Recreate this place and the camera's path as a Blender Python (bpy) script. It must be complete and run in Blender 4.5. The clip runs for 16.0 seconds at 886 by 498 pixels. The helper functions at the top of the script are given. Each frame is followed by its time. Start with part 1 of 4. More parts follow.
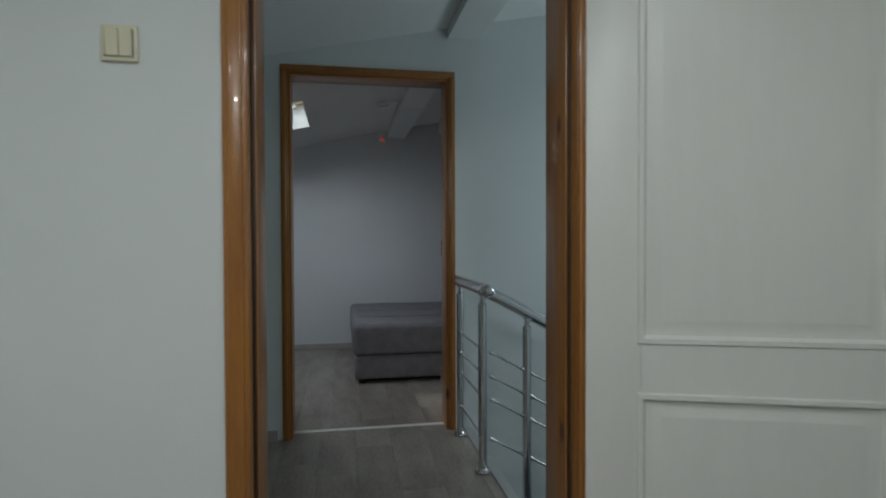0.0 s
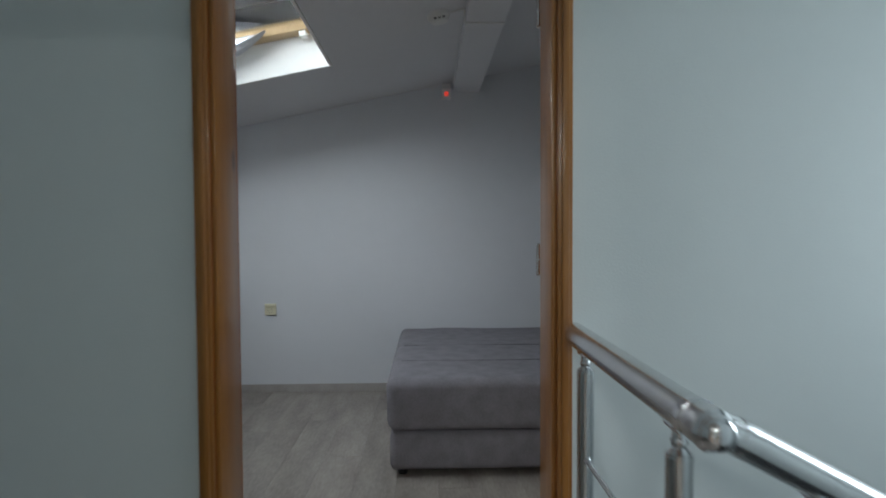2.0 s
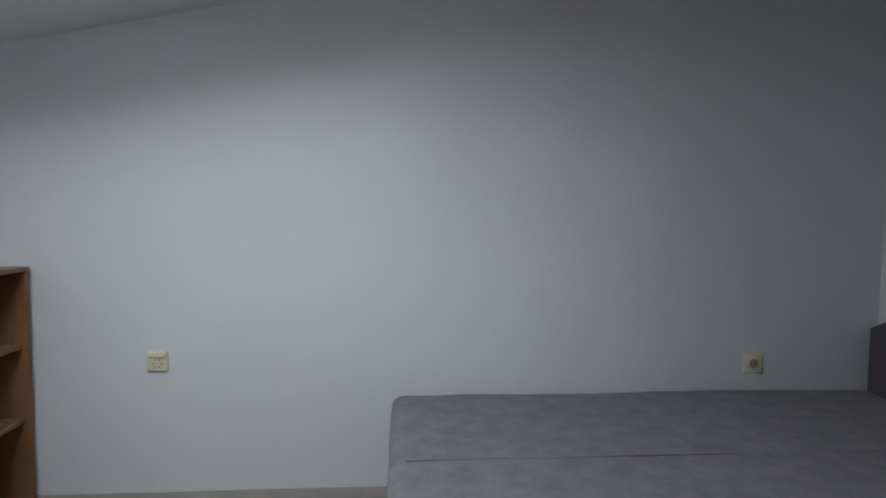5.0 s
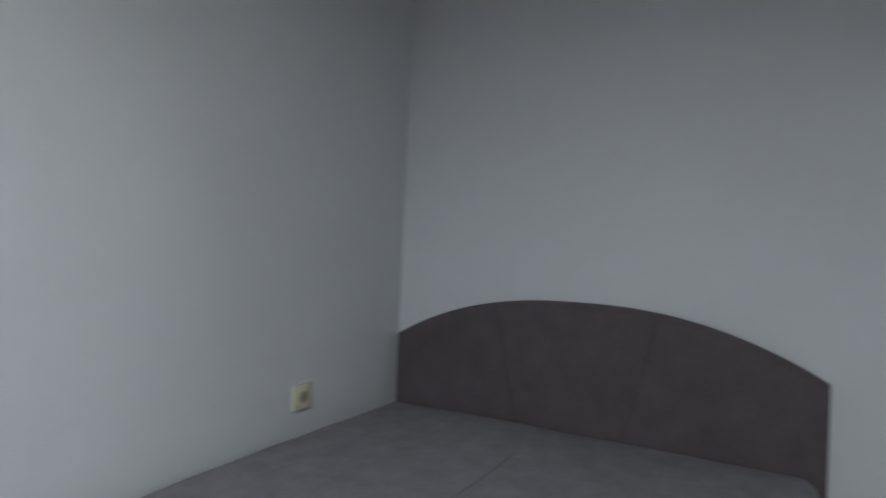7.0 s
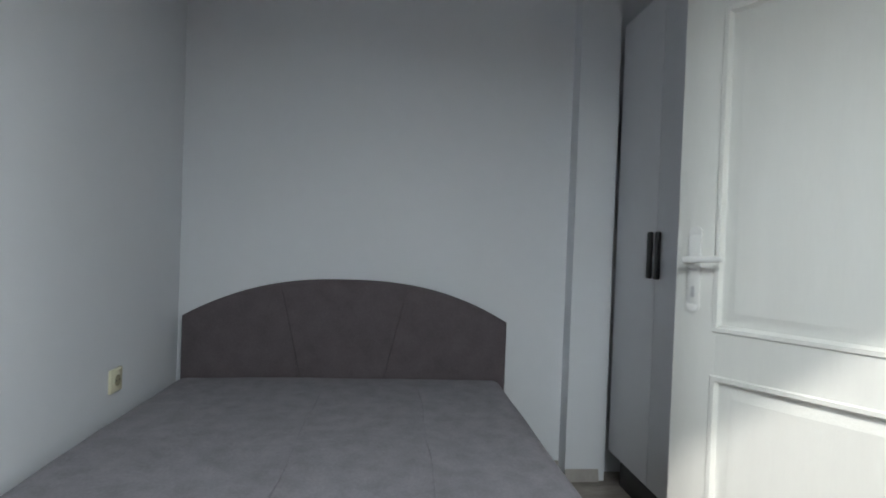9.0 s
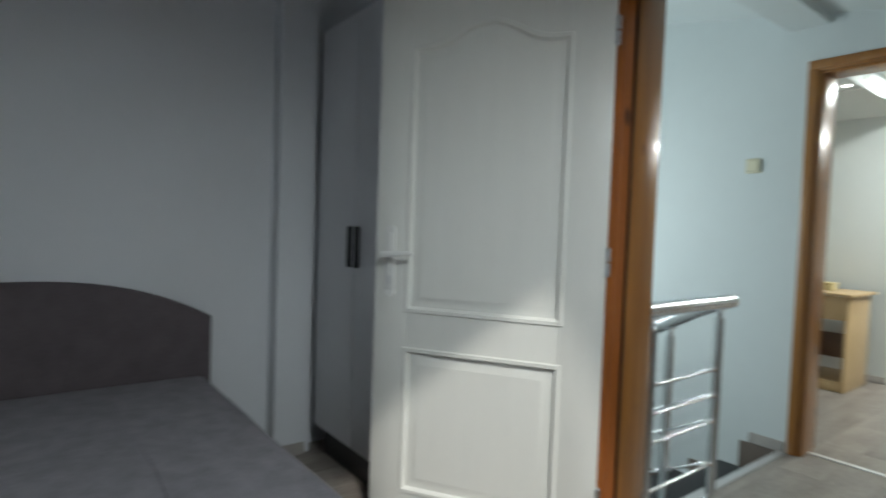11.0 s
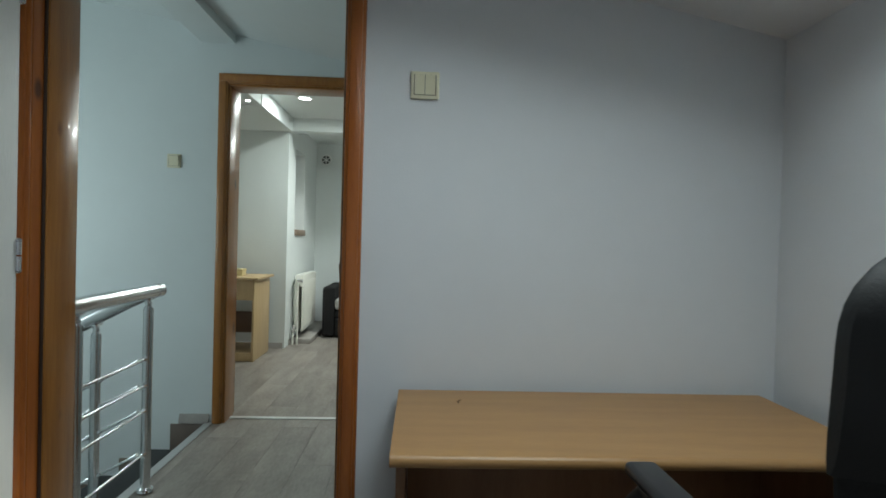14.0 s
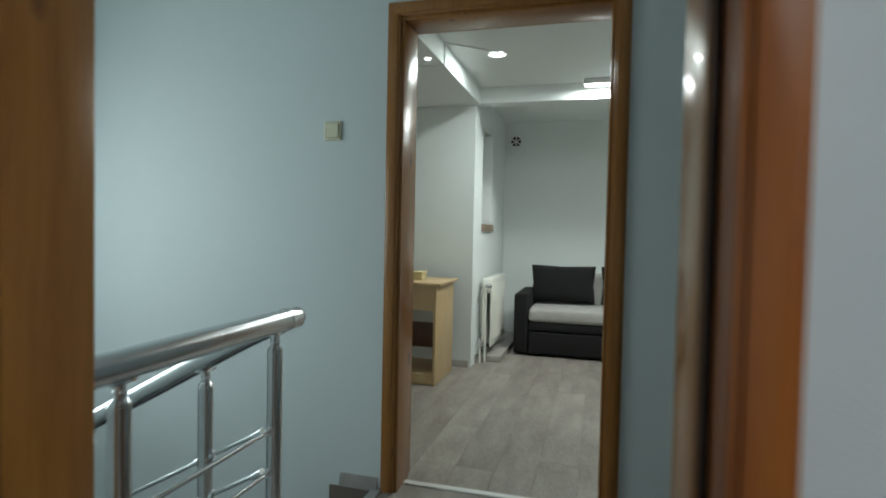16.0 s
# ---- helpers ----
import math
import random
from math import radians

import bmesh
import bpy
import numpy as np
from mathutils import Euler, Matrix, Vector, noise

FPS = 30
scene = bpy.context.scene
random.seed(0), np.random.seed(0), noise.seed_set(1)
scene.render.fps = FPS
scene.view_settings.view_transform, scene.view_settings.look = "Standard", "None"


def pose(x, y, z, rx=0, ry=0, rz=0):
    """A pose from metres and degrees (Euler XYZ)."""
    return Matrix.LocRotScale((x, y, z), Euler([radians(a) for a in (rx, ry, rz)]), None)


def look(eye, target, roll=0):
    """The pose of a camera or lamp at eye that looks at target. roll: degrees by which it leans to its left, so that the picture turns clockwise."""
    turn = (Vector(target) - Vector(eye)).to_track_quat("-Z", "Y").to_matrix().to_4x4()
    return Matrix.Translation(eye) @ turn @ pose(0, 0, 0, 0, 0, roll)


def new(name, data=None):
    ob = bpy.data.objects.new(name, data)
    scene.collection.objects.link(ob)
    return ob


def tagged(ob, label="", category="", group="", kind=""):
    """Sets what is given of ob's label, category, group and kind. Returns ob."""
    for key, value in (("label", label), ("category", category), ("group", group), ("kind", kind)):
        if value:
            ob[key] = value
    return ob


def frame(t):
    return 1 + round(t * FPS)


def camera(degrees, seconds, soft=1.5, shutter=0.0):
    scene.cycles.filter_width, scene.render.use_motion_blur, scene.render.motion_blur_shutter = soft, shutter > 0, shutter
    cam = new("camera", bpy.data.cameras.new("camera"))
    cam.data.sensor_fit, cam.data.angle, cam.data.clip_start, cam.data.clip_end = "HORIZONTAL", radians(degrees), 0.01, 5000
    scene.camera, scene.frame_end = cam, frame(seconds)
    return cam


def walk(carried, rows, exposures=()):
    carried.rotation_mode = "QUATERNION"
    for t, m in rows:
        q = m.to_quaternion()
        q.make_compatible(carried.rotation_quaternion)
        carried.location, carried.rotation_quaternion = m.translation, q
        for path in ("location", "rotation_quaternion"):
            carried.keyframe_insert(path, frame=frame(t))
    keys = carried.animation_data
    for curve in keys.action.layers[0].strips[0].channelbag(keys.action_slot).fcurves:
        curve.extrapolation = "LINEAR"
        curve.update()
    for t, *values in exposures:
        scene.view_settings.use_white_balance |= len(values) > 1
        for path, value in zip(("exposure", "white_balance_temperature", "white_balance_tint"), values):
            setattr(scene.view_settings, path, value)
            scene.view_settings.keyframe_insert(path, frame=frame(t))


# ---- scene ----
cam = camera(76.8, 16.0, soft=1.7, shutter=0.5)
PATH = [
    (0, (-0.633, -3.186, 1.117), (-0.281, -1.218, 1.077), -0.2),
    (0.5, (-0.533, -2.759, 1.123), (-0.303, -0.772, 1.079), -0.3),
    (1, (-0.494, -2.353, 1.149), (-0.376, -0.357, 1.1), -0.2),
    (1.5, (-0.375, -1.881, 1.14), (-0.301, 0.117, 1.087), -0.4),
    (2, (-0.369, -1.457, 1.146), (-0.316, 0.541, 1.082), -0.3),
    (2.5, (-0.344, -1.035, 1.186), (-0.291, 0.963, 1.105), 0.1),
    (3, (-0.336, -0.62, 1.135), (-0.314, 1.379, 1.063), -0.1),
    (5.5, (-0.551, 0.51, 1.197), (-0.285, 2.487, 1.053), 1.1),
    (6, (-0.509, 0.814, 1.205), (0.184, 2.684, 1.044), 2.2),
    (6.5, (-0.4, 1.097, 1.137), (0.909, 2.606, 1.049), 2.6),
    (7, (-0.403, 1.276, 1.043), (1.347, 2.245, 1.056), 2.2),
    (7.5, (-0.548, 1.45, 1.037), (1.407, 1.871, 1.062), 2.2),
    (8, (-0.745, 1.589, 1.054), (1.254, 1.662, 1.057), 2.4),
    (10.5, (-1.203, 1.624, 1.129), (0.652, 0.881, 1.059), 1.6),
    (11, (-1.151, 1.786, 1.157), (0.434, 0.569, 1.077), 2.0),
    (11.5, (-1.113, 1.766, 1.159), (0.122, 0.194, 1.095), 2.0),
    (12, (-1.117, 1.776, 1.137), (-0.28, -0.04, 1.093), 2.2),
    (12.5, (-1.121, 1.829, 1.126), (-0.736, -0.134, 1.102), 2.2),
    (13, (-1.148, 1.874, 1.135), (-1.032, -0.123, 1.111), 2.0),
    (13.5, (-1.166, 1.878, 1.133), (-1.213, -0.121, 1.107), 1.8),
    (14, (-1.154, 1.86, 1.134), (-1.239, -0.138, 1.103), 1.6),
    (14.5, (-1.088, 1.758, 1.138), (-1.134, -0.241, 1.102), 1.5),
    (15, (-1.031, 1.437, 1.113), (-0.826, -0.552, 1.066), 1.4),
    (15.5, (-0.941, 1.099, 1.105), (-0.508, -0.853, 1.053), 1.2),
    (16, (-0.821, 0.714, 1.13), (-0.287, -1.213, 1.068), 1.2),
]
EXPOSURES = [(0.0, -0.88, 6300, 9), (0.5, -0.45, 6300, 8), (1.0, -0.05, 6300, 8), (1.5, 0.15, 6350, 8), (2.0, -0.15, 6350, 11), (3.0, -0.1, 6350, 13), (5.5, 0.35, 6450, 14), (6.0, 0.35, 6450, 14), (7.0, 0.8, 6500, 11), (7.5, 1.1, 6500, 9), (8.0, 1.3, 6500, 10), (10.5, 0.5, 6500, 7), (11.0, 0.35, 6500, 7), (12.0, -0.25, 6500, 5), (12.5, -0.35, 6500, 5), (13.1, -0.2, 6450, 4), (14.0, -0.2, 6400, 2), (15.0, -0.32, 6450, 3), (16.0, -0.3, 6400, 2)]
walk(cam, [(t, look(e, g, r)) for t, e, g, r in PATH], EXPOSURES)

# ---- plan, in metres: the landing lies between y = -1.53 and 0, the bedroom beyond y = 0.2, the living room before y = -1.74
YB0, YB1 = 0.0, 0.2            # wall between landing and bedroom
YA0, YA1 = -1.53, -1.74        # wall between landing and living room
FAR = 2.55                     # far wall of the bedroom
XW, XE = -2.25, 1.55           # side walls of the bedroom
BX0, BX1 = -0.926, -0.033      # bedroom door opening
AX0, AX1 = -0.862, 0.0       # living room door opening
DOOR_H = 2.03
LIVE_END = -5.35                # end wall of the living room
STAIR_X = 0.09                 # edge of the landing floor
STAIR_E = 1.95                 # end of the stairwell


def roof(x):
    """Height of the sloping ceiling."""
    return 2.24 + 0.208 * x


def hall_roof(x):
    """Height of the sloping ceiling above the landing."""
    return 2.325 + 0.2 * x


# ---- light
SUN_DIR = Vector((1.55, -0.62, -1.62)).normalized()
world = bpy.data.worlds.new("world")
scene.world = world
world.use_nodes = True
wn = world.node_tree.nodes
sky = wn.new("ShaderNodeTexSky")
sky.sky_type, sky.sun_disc = "NISHITA", False
sky.sun_elevation = math.asin(-SUN_DIR.z)
sky.sun_rotation = math.atan2(-SUN_DIR.x, -SUN_DIR.y)
world.node_tree.links.new(sky.outputs[0], wn["Background"].inputs[0])
wn["Background"].inputs[1].default_value = 0.12


def lamp(name, kind, energy, at, aim=None, color=(1, 1, 1), **more):
    data = bpy.data.lights.new(name, kind)
    data.energy, data.color = energy, color
    for key, value in more.items():
        if key == "angle":
            data.angle = value
        elif key == "size":
            data.shape, data.size, data.size_y = "RECTANGLE", value[0], value[1]
        elif key == "disk":
            data.shape, data.size = "DISK", value
        elif key == "soft":
            data.shadow_soft_size = value
    ob = new(name, data)
    ob.matrix_world = look(at, aim) if aim else Matrix.Translation(at)
    return ob


lamp("sun", "SUN", 1.3, (-6, 4, 7), Vector((-6, 4, 7)) + SUN_DIR, (1.0, 0.96, 0.9), angle=radians(3.0))
SKY_A, SKY_B = (-2.14, 0.74), (-0.885, 1.66)     # roof window, plan corners
lamp("skylight_daylight", "AREA", 30, (-1.52, 1.12, roof(-1.5) + 0.3), (-0.5, 1.75, 0), (0.88, 0.97, 1.0), size=(1.1, 0.66))
lamp("stair_window_daylight", "AREA", 15, (STAIR_E - 0.03, -0.5, 1.25), (0, -0.62, 1.0), (0.86, 0.97, 1.0), size=(0.7, 0.9))
lamp("ceiling_disk_light", "AREA", 12, (-0.14, -3.0, 2.31), (-0.14, -3.0, 0), (0.93, 1.0, 0.98), disk=0.12)
# added fill for the living room's west side, out of view
lamp("ceiling_disk_light", "AREA", 3.5, (-1.5, -3.3, 2.31), (-1.5, -3.3, 0), (0.93, 1.0, 0.98), disk=0.12)
lamp("strip_light", "AREA", 32, (-0.96, -3.74, 2.262), (-0.96, -3.74, 0), (0.97, 1.0, 0.98), size=(0.5, 0.05))


# ---- materials
def mat(name, color, rough=0.6, metal=0.0, vary=0.06, scale=6.0, bump=0.0, bump_scale=120.0, stretch=(1, 1, 1), second=None, each=0.0, coat=0.0, emit=0.0):
    m = bpy.data.materials.new(name)
    m.use_nodes = True
    nt = m.node_tree
    n, l = nt.nodes, nt.links
    b = n["Principled BSDF"]
    b.inputs["Roughness"].default_value, b.inputs["Metallic"].default_value = rough, metal
    b.inputs["Coat Weight"].default_value = coat
    tc, mp = n.new("ShaderNodeTexCoord"), n.new("ShaderNodeMapping")
    mp.inputs["Scale"].default_value = stretch
    l.new(tc.outputs["Object"], mp.inputs["Vector"])
    where = mp.outputs[0]
    if each:
        info, add = n.new("ShaderNodeObjectInfo"), n.new("ShaderNodeVectorMath")
        mul = n.new("ShaderNodeMath")
        mul.operation, mul.inputs[1].default_value = "MULTIPLY", 37.0
        l.new(info.outputs["Random"], mul.inputs[0])
        l.new(where, add.inputs[0])
        l.new(mul.outputs[0], add.inputs[1])
        where = add.outputs[0]
    big, fine = n.new("ShaderNodeTexNoise"), n.new("ShaderNodeTexNoise")
    big.inputs["Scale"].default_value, fine.inputs["Scale"].default_value = scale, scale * 9
    big.inputs["Detail"].default_value = 4
    l.new(where, big.inputs["Vector"])
    l.new(where, fine.inputs["Vector"])
    mix = n.new("ShaderNodeMix")
    mix.data_type = "RGBA"
    dark = second or tuple(c * (1 - 3 * vary) for c in color)
    ramp = n.new("ShaderNodeMapRange")
    ramp.inputs["From Min"].default_value, ramp.inputs["From Max"].default_value = 0.3, 0.7
    mean = n.new("ShaderNodeMath")
    mean.operation = "MULTIPLY_ADD"
    mean.inputs[1].default_value = 0.35
    half = n.new("ShaderNodeMath")
    half.operation, half.inputs[1].default_value = "MULTIPLY", 0.65
    l.new(big.outputs[0], half.inputs[0])
    l.new(fine.outputs[0], mean.inputs[0])
    l.new(half.outputs[0], mean.inputs[2])
    l.new(mean.outputs[0], ramp.inputs["Value"])
    l.new(ramp.outputs[0], mix.inputs["Factor"])
    mix.inputs["A"].default_value, mix.inputs["B"].default_value = (*dark, 1), (*color, 1)
    out = mix.outputs["Result"]
    if each:
        hs, rng = n.new("ShaderNodeHueSaturation"), n.new("ShaderNodeMapRange")
        rng.inputs["To Min"].default_value, rng.inputs["To Max"].default_value = 1 - each, 1 + each
        l.new(info.outputs["Random"], rng.inputs["Value"])
        l.new(rng.outputs[0], hs.inputs["Value"])
        l.new(out, hs.inputs["Color"])
        out = hs.outputs[0]
    l.new(out, b.inputs["Base Color"])
    if bump:
        bn, tex = n.new("ShaderNodeBump"), n.new("ShaderNodeTexNoise")
        tex.inputs["Scale"].default_value = bump_scale
        tex.inputs["Detail"].default_value = 3
        bn.inputs["Strength"].default_value, bn.inputs["Distance"].default_value = bump, 0.004
        l.new(where, tex.inputs["Vector"])
        l.new(tex.outputs[0], bn.inputs["Height"])
        l.new(bn.outputs[0], b.inputs["Normal"])
    if emit:
        b.inputs["Emission Color"].default_value = (*color, 1)
        b.inputs["Emission Strength"].default_value = emit
    return m


M_WALL = mat("bedroom_paint", (0.70, 0.715, 0.745), 0.75, vary=0.012, scale=1.5, bump=0.12, bump_scale=160)
M_HALL = mat("landing_paint", (0.725, 0.775, 0.78), 0.7, vary=0.012, scale=1.5, bump=0.12, bump_scale=160)
M_LIVE = mat("living_paint", (0.74, 0.77, 0.76), 0.7, vary=0.012, scale=1.5, bump=0.1, bump_scale=160)
M_CEIL = mat("ceiling_paint", (0.74, 0.745, 0.76), 0.8, vary=0.012, scale=2, bump=0.1, bump_scale=140)
M_WOOD = mat("varnished_pine", (0.41, 0.178, 0.04), 0.3, vary=0.1, scale=5, stretch=(9, 9, 0.6), second=(0.27, 0.104, 0.022), bump=0.08, bump_scale=40, coat=0.3)


def add_knots(m):
    n, l = m.node_tree.nodes, m.node_tree.links
    base = n["Principled BSDF"].inputs["Base Color"]
    src = base.links[0].from_socket
    tc, mp, vo = n.new("ShaderNodeTexCoord"), n.new("ShaderNodeMapping"), n.new("ShaderNodeTexVoronoi")
    mp.inputs["Scale"].default_value = (3.2, 3.2, 1.7)
    vo.inputs["Scale"].default_value = 1.6
    rng, mix = n.new("ShaderNodeMapRange"), n.new("ShaderNodeMix")
    mix.data_type = "RGBA"
    rng.inputs["From Min"].default_value, rng.inputs["From Max"].default_value = 0.05, 0.11
    rng.inputs["To Min"].default_value, rng.inputs["To Max"].default_value = 1.0, 0.0
    l.new(tc.outputs["Object"], mp.inputs["Vector"])
    l.new(mp.outputs[0], vo.inputs["Vector"])
    l.new(vo.outputs["Distance"], rng.inputs["Value"])
    l.new(rng.outputs[0], mix.inputs["Factor"])
    l.new(src, mix.inputs["A"])
    mix.inputs["B"].default_value = (0.10, 0.032, 0.012, 1)
    l.new(mix.outputs["Result"], base)


M_REDWOOD = mat("reddened_varnished_pine", (0.40, 0.128, 0.024), 0.3, vary=0.1, scale=5, stretch=(9, 9, 0.6), second=(0.27, 0.076, 0.015), bump=0.08, bump_scale=40, coat=0.3)
add_knots(M_WOOD)
add_knots(M_REDWOOD)
M_LAM = mat("grey_laminate", (0.355, 0.32, 0.285), 0.42, scale=3, stretch=(3.2, 0.9, 1), second=(0.175, 0.15, 0.132), each=0.09, bump=0.05, bump_scale=60)
M_SEAL = mat("brown_rubber", (0.045, 0.025, 0.018), 0.6)
M_JOINT = mat("dark_joint", (0.2, 0.18, 0.16), 0.8)
M_DOOR = mat("white_grained_door_paint", (0.80, 0.80, 0.76), 0.35, vary=0.015, scale=3, stretch=(6, 6, 0.7), bump=0.22, bump_scale=55)
M_PLASTIC = mat("ivory_plastic", (0.74, 0.70, 0.52), 0.35, vary=0.01)
M_WHITE = mat("white_plastic", (0.8, 0.8, 0.78), 0.35, vary=0.01)
M_STEEL = mat("brushed_aluminium", (0.72, 0.73, 0.74), 0.24, metal=1.0, vary=0.03, scale=20, stretch=(1, 1, 0.2))
M_CHROME = mat("chrome", (0.8, 0.8, 0.82), 0.08, metal=1.0, vary=0.01)
M_EDGE = mat("aluminium_strip", (0.66, 0.66, 0.66), 0.4, metal=0.7, vary=0.02)
M_BED = mat("grey_bed_fabric", (0.262, 0.247, 0.274), 0.95, vary=0.11, scale=13, bump=0.35, bump_scale=420)
M_HEAD = mat("brown_grey_headboard_fabric", (0.125, 0.103, 0.113), 0.95, vary=0.1, scale=13, bump=0.35, bump_scale=420)
M_BEECH = mat("beech_laminate", (0.41, 0.23, 0.088), 0.38, scale=4, stretch=(0.7, 6, 6), second=(0.33, 0.175, 0.068), bump=0.03)
M_SHELF = mat("brown_beech_laminate", (0.27, 0.135, 0.065), 0.4, scale=4, stretch=(6, 6, 0.7), second=(0.20, 0.095, 0.043), bump=0.03)
M_MAPLE = mat("maple_laminate", (0.55, 0.40, 0.22), 0.4, scale=4, stretch=(6, 6, 0.8), second=(0.45, 0.31, 0.16), bump=0.03)
M_DARKWOOD = mat("walnut_panel", (0.16, 0.085, 0.05), 0.45, scale=4, stretch=(1, 6, 6))
M_WARD = mat("grey_white_wardrobe", (0.62, 0.63, 0.66), 0.35, vary=0.015, scale=2)
M_BLACK = mat("black_plastic", (0.016, 0.016, 0.018), 0.4, vary=0.05)
M_LEATHER = mat("black_leather", (0.006, 0.006, 0.008), 0.6, vary=0.06, scale=20, bump=0.15, bump_scale=260)
M_VELVET = mat("black_sofa_fabric", (0.006, 0.0055, 0.006), 0.95, vary=0.1, scale=14, bump=0.4, bump_scale=300)
M_SEAT = mat("light_grey_seat_fabric", (0.40, 0.39, 0.37), 0.95, vary=0.05, scale=14, bump=0.4, bump_scale=300)
M_TILE = mat("brown_stair_tile", (0.19, 0.15, 0.125), 0.45, vary=0.08, scale=9)
M_TREAD = mat("black_stair_covering", (0.03, 0.032, 0.035), 0.7, vary=0.1, scale=30, bump=0.3)
M_BEIGE = mat("beige_lower_floor", (0.55, 0.46, 0.36), 0.5, vary=0.05)
M_RADIATOR = mat("white_enamel", (0.8, 0.79, 0.72), 0.3, vary=0.015)
M_SKIRT = mat("grey_skirting", (0.40, 0.37, 0.345), 0.45, scale=4, stretch=(2, 2, 1), second=(0.31, 0.285, 0.265))
M_FOIL = mat("silver_sun_foil", (0.62, 0.64, 0.68), 0.38, metal=0.85, vary=0.06, scale=30, bump=0.9, bump_scale=45)
M_LAMP = mat("glowing_lamp", (0.95, 1.0, 0.98), 0.5, vary=0.0, emit=9.0)
M_RED = mat("red_led", (1.0, 0.08, 0.05), 0.5, vary=0.0, emit=0.5)
M_PAPER = mat("white_paper", (0.75, 0.75, 0.74), 0.8, vary=0.02)
M_GLASS = bpy.data.materials.new("window_glass")
M_GLASS.use_nodes = True
gn, gl = M_GLASS.node_tree.nodes, M_GLASS.node_tree.links
gmix, gfres, gclear, ggloss = gn.new("ShaderNodeMixShader"), gn.new("ShaderNodeFresnel"), gn.new("ShaderNodeBsdfTransparent"), gn.new("ShaderNodeBsdfGlossy")
ggloss.inputs["Roughness"].default_value = 0.02
gl.new(gfres.outputs[0], gmix.inputs[0])
gl.new(gclear.outputs[0], gmix.inputs[1])
gl.new(ggloss.outputs[0], gmix.inputs[2])
gl.new(gmix.outputs[0], gn["Material Output"].inputs[0])
M_SKYCARD = mat("bright_overcast_backdrop", (0.95, 0.98, 1.0), 0.9, vary=0.0, emit=6.0)


# ---- mesh helpers
def box(bm, lo, hi, bevel=0.0, seg=2, m=None):
    lo, hi = [min(a, b) for a, b in zip(lo, hi)], [max(a, b) for a, b in zip(lo, hi)]
    made = bmesh.ops.create_cube(bm, size=1.0)["verts"]
    for v in made:
        v.co = Vector([(a + b) / 2 + c * (b - a) for a, b, c in zip(lo, hi, v.co)])
    if bevel:
        edges = {e for v in made for e in v.link_edges}
        got = bmesh.ops.bevel(bm, geom=list(edges), offset=bevel, segments=seg, profile=0.5, affect="EDGES")
        made = list({v for f in got["faces"] for v in f.verts} | {v for v in made if v.is_valid})
    if m is not None:
        bmesh.ops.transform(bm, matrix=m, verts=[v for v in made if v.is_valid])
    return bm


def tube(bm, a, b, r, r2=None, seg=20, caps=True):
    a, b = Vector(a), Vector(b)
    d = b - a
    m = Matrix.Translation((a + b) / 2) @ d.to_track_quat("Z", "Y").to_matrix().to_4x4()
    bmesh.ops.create_cone(bm, cap_ends=caps, segments=seg, radius1=r, radius2=r if r2 is None else r2, depth=d.length, matrix=m)
    return bm


def ball(bm, at, r, squash=(1, 1, 1), seg=16):
    bmesh.ops.create_uvsphere(bm, u_segments=seg, v_segments=seg // 2 + 2, radius=r, matrix=Matrix.Translation(at) @ Matrix.Diagonal((*squash, 1)))
    return bm


def prism(bm, outline, axis, lo, hi):
    """A flat outline of (a, b) pushed from lo to hi along x, y or z."""
    put = {"x": lambda a, b, c: (c, a, b), "y": lambda a, b, c: (a, c, b), "z": lambda a, b, c: (a, b, c)}[axis]
    one = [bm.verts.new(put(a, b, lo)) for a, b in outline]
    two = [bm.verts.new(put(a, b, hi)) for a, b in outline]
    bm.faces.new(one)
    bm.faces.new(two[::-1])
    for i in range(len(one)):
        j = (i + 1) % len(one)
        bm.faces.new((one[j], one[i], two[i], two[j]))
    bmesh.ops.recalc_face_normals(bm, faces=bm.faces)
    return bm


def mesh_of(name, bm, material, smooth=None):
    me = bpy.data.meshes.new(name)
    bm.to_mesh(me)
    bm.free()
    me.materials.append(material)
    if smooth is not None:
        for p in me.polygons:
            p.use_smooth = True
        me.set_sharp_from_angle(angle=radians(smooth))
    return me


def part(name, bm, material, parent=None, label="", smooth=40):
    ob = new(name, mesh_of(name, bm, material, smooth))
    if parent is not None:
        ob.parent = parent
    if label:
        ob["label"] = label
    return ob


def empty(name, at=(0, 0, 0), turn=0.0):
    ob = new(name)
    ob.matrix_world = pose(*at, 0, 0, turn)
    return ob


def B():
    return bmesh.new()


def block(name, lo, hi, material, parent=None, bevel=0.0, label="", seg=2):
    return part(name, box(B(), lo, hi, bevel, seg), material, parent, label)


def setting(name, lo, hi, material, label):
    return tagged(block(name, lo, hi, material), label, name.split("_")[0], kind="structure")


# ---- the large structure
def floor_slab(name, lo, hi, label):
    return setting(name, (*lo, -0.12), (*hi, -0.009), M_JOINT, label)


FLOORS = [
    (floor_slab("floor_bedroom", (XW, 0.1), (XE, FAR), "grey oak laminate plank floor of the bedroom"), XW, XE, 0.1, FAR),
    (floor_slab("floor_landing", (-2.3, -1.64), (STAIR_X, 0.1), "grey oak laminate plank floor of the landing"), -2.3, STAIR_X, -1.64, 0.1),
    (floor_slab("floor_living", (-2.3, LIVE_END), (2.0, -1.64), "grey oak laminate plank floor of the living room"), -2.3, 2.0, LIVE_END, -1.64),
]
T = 0.15


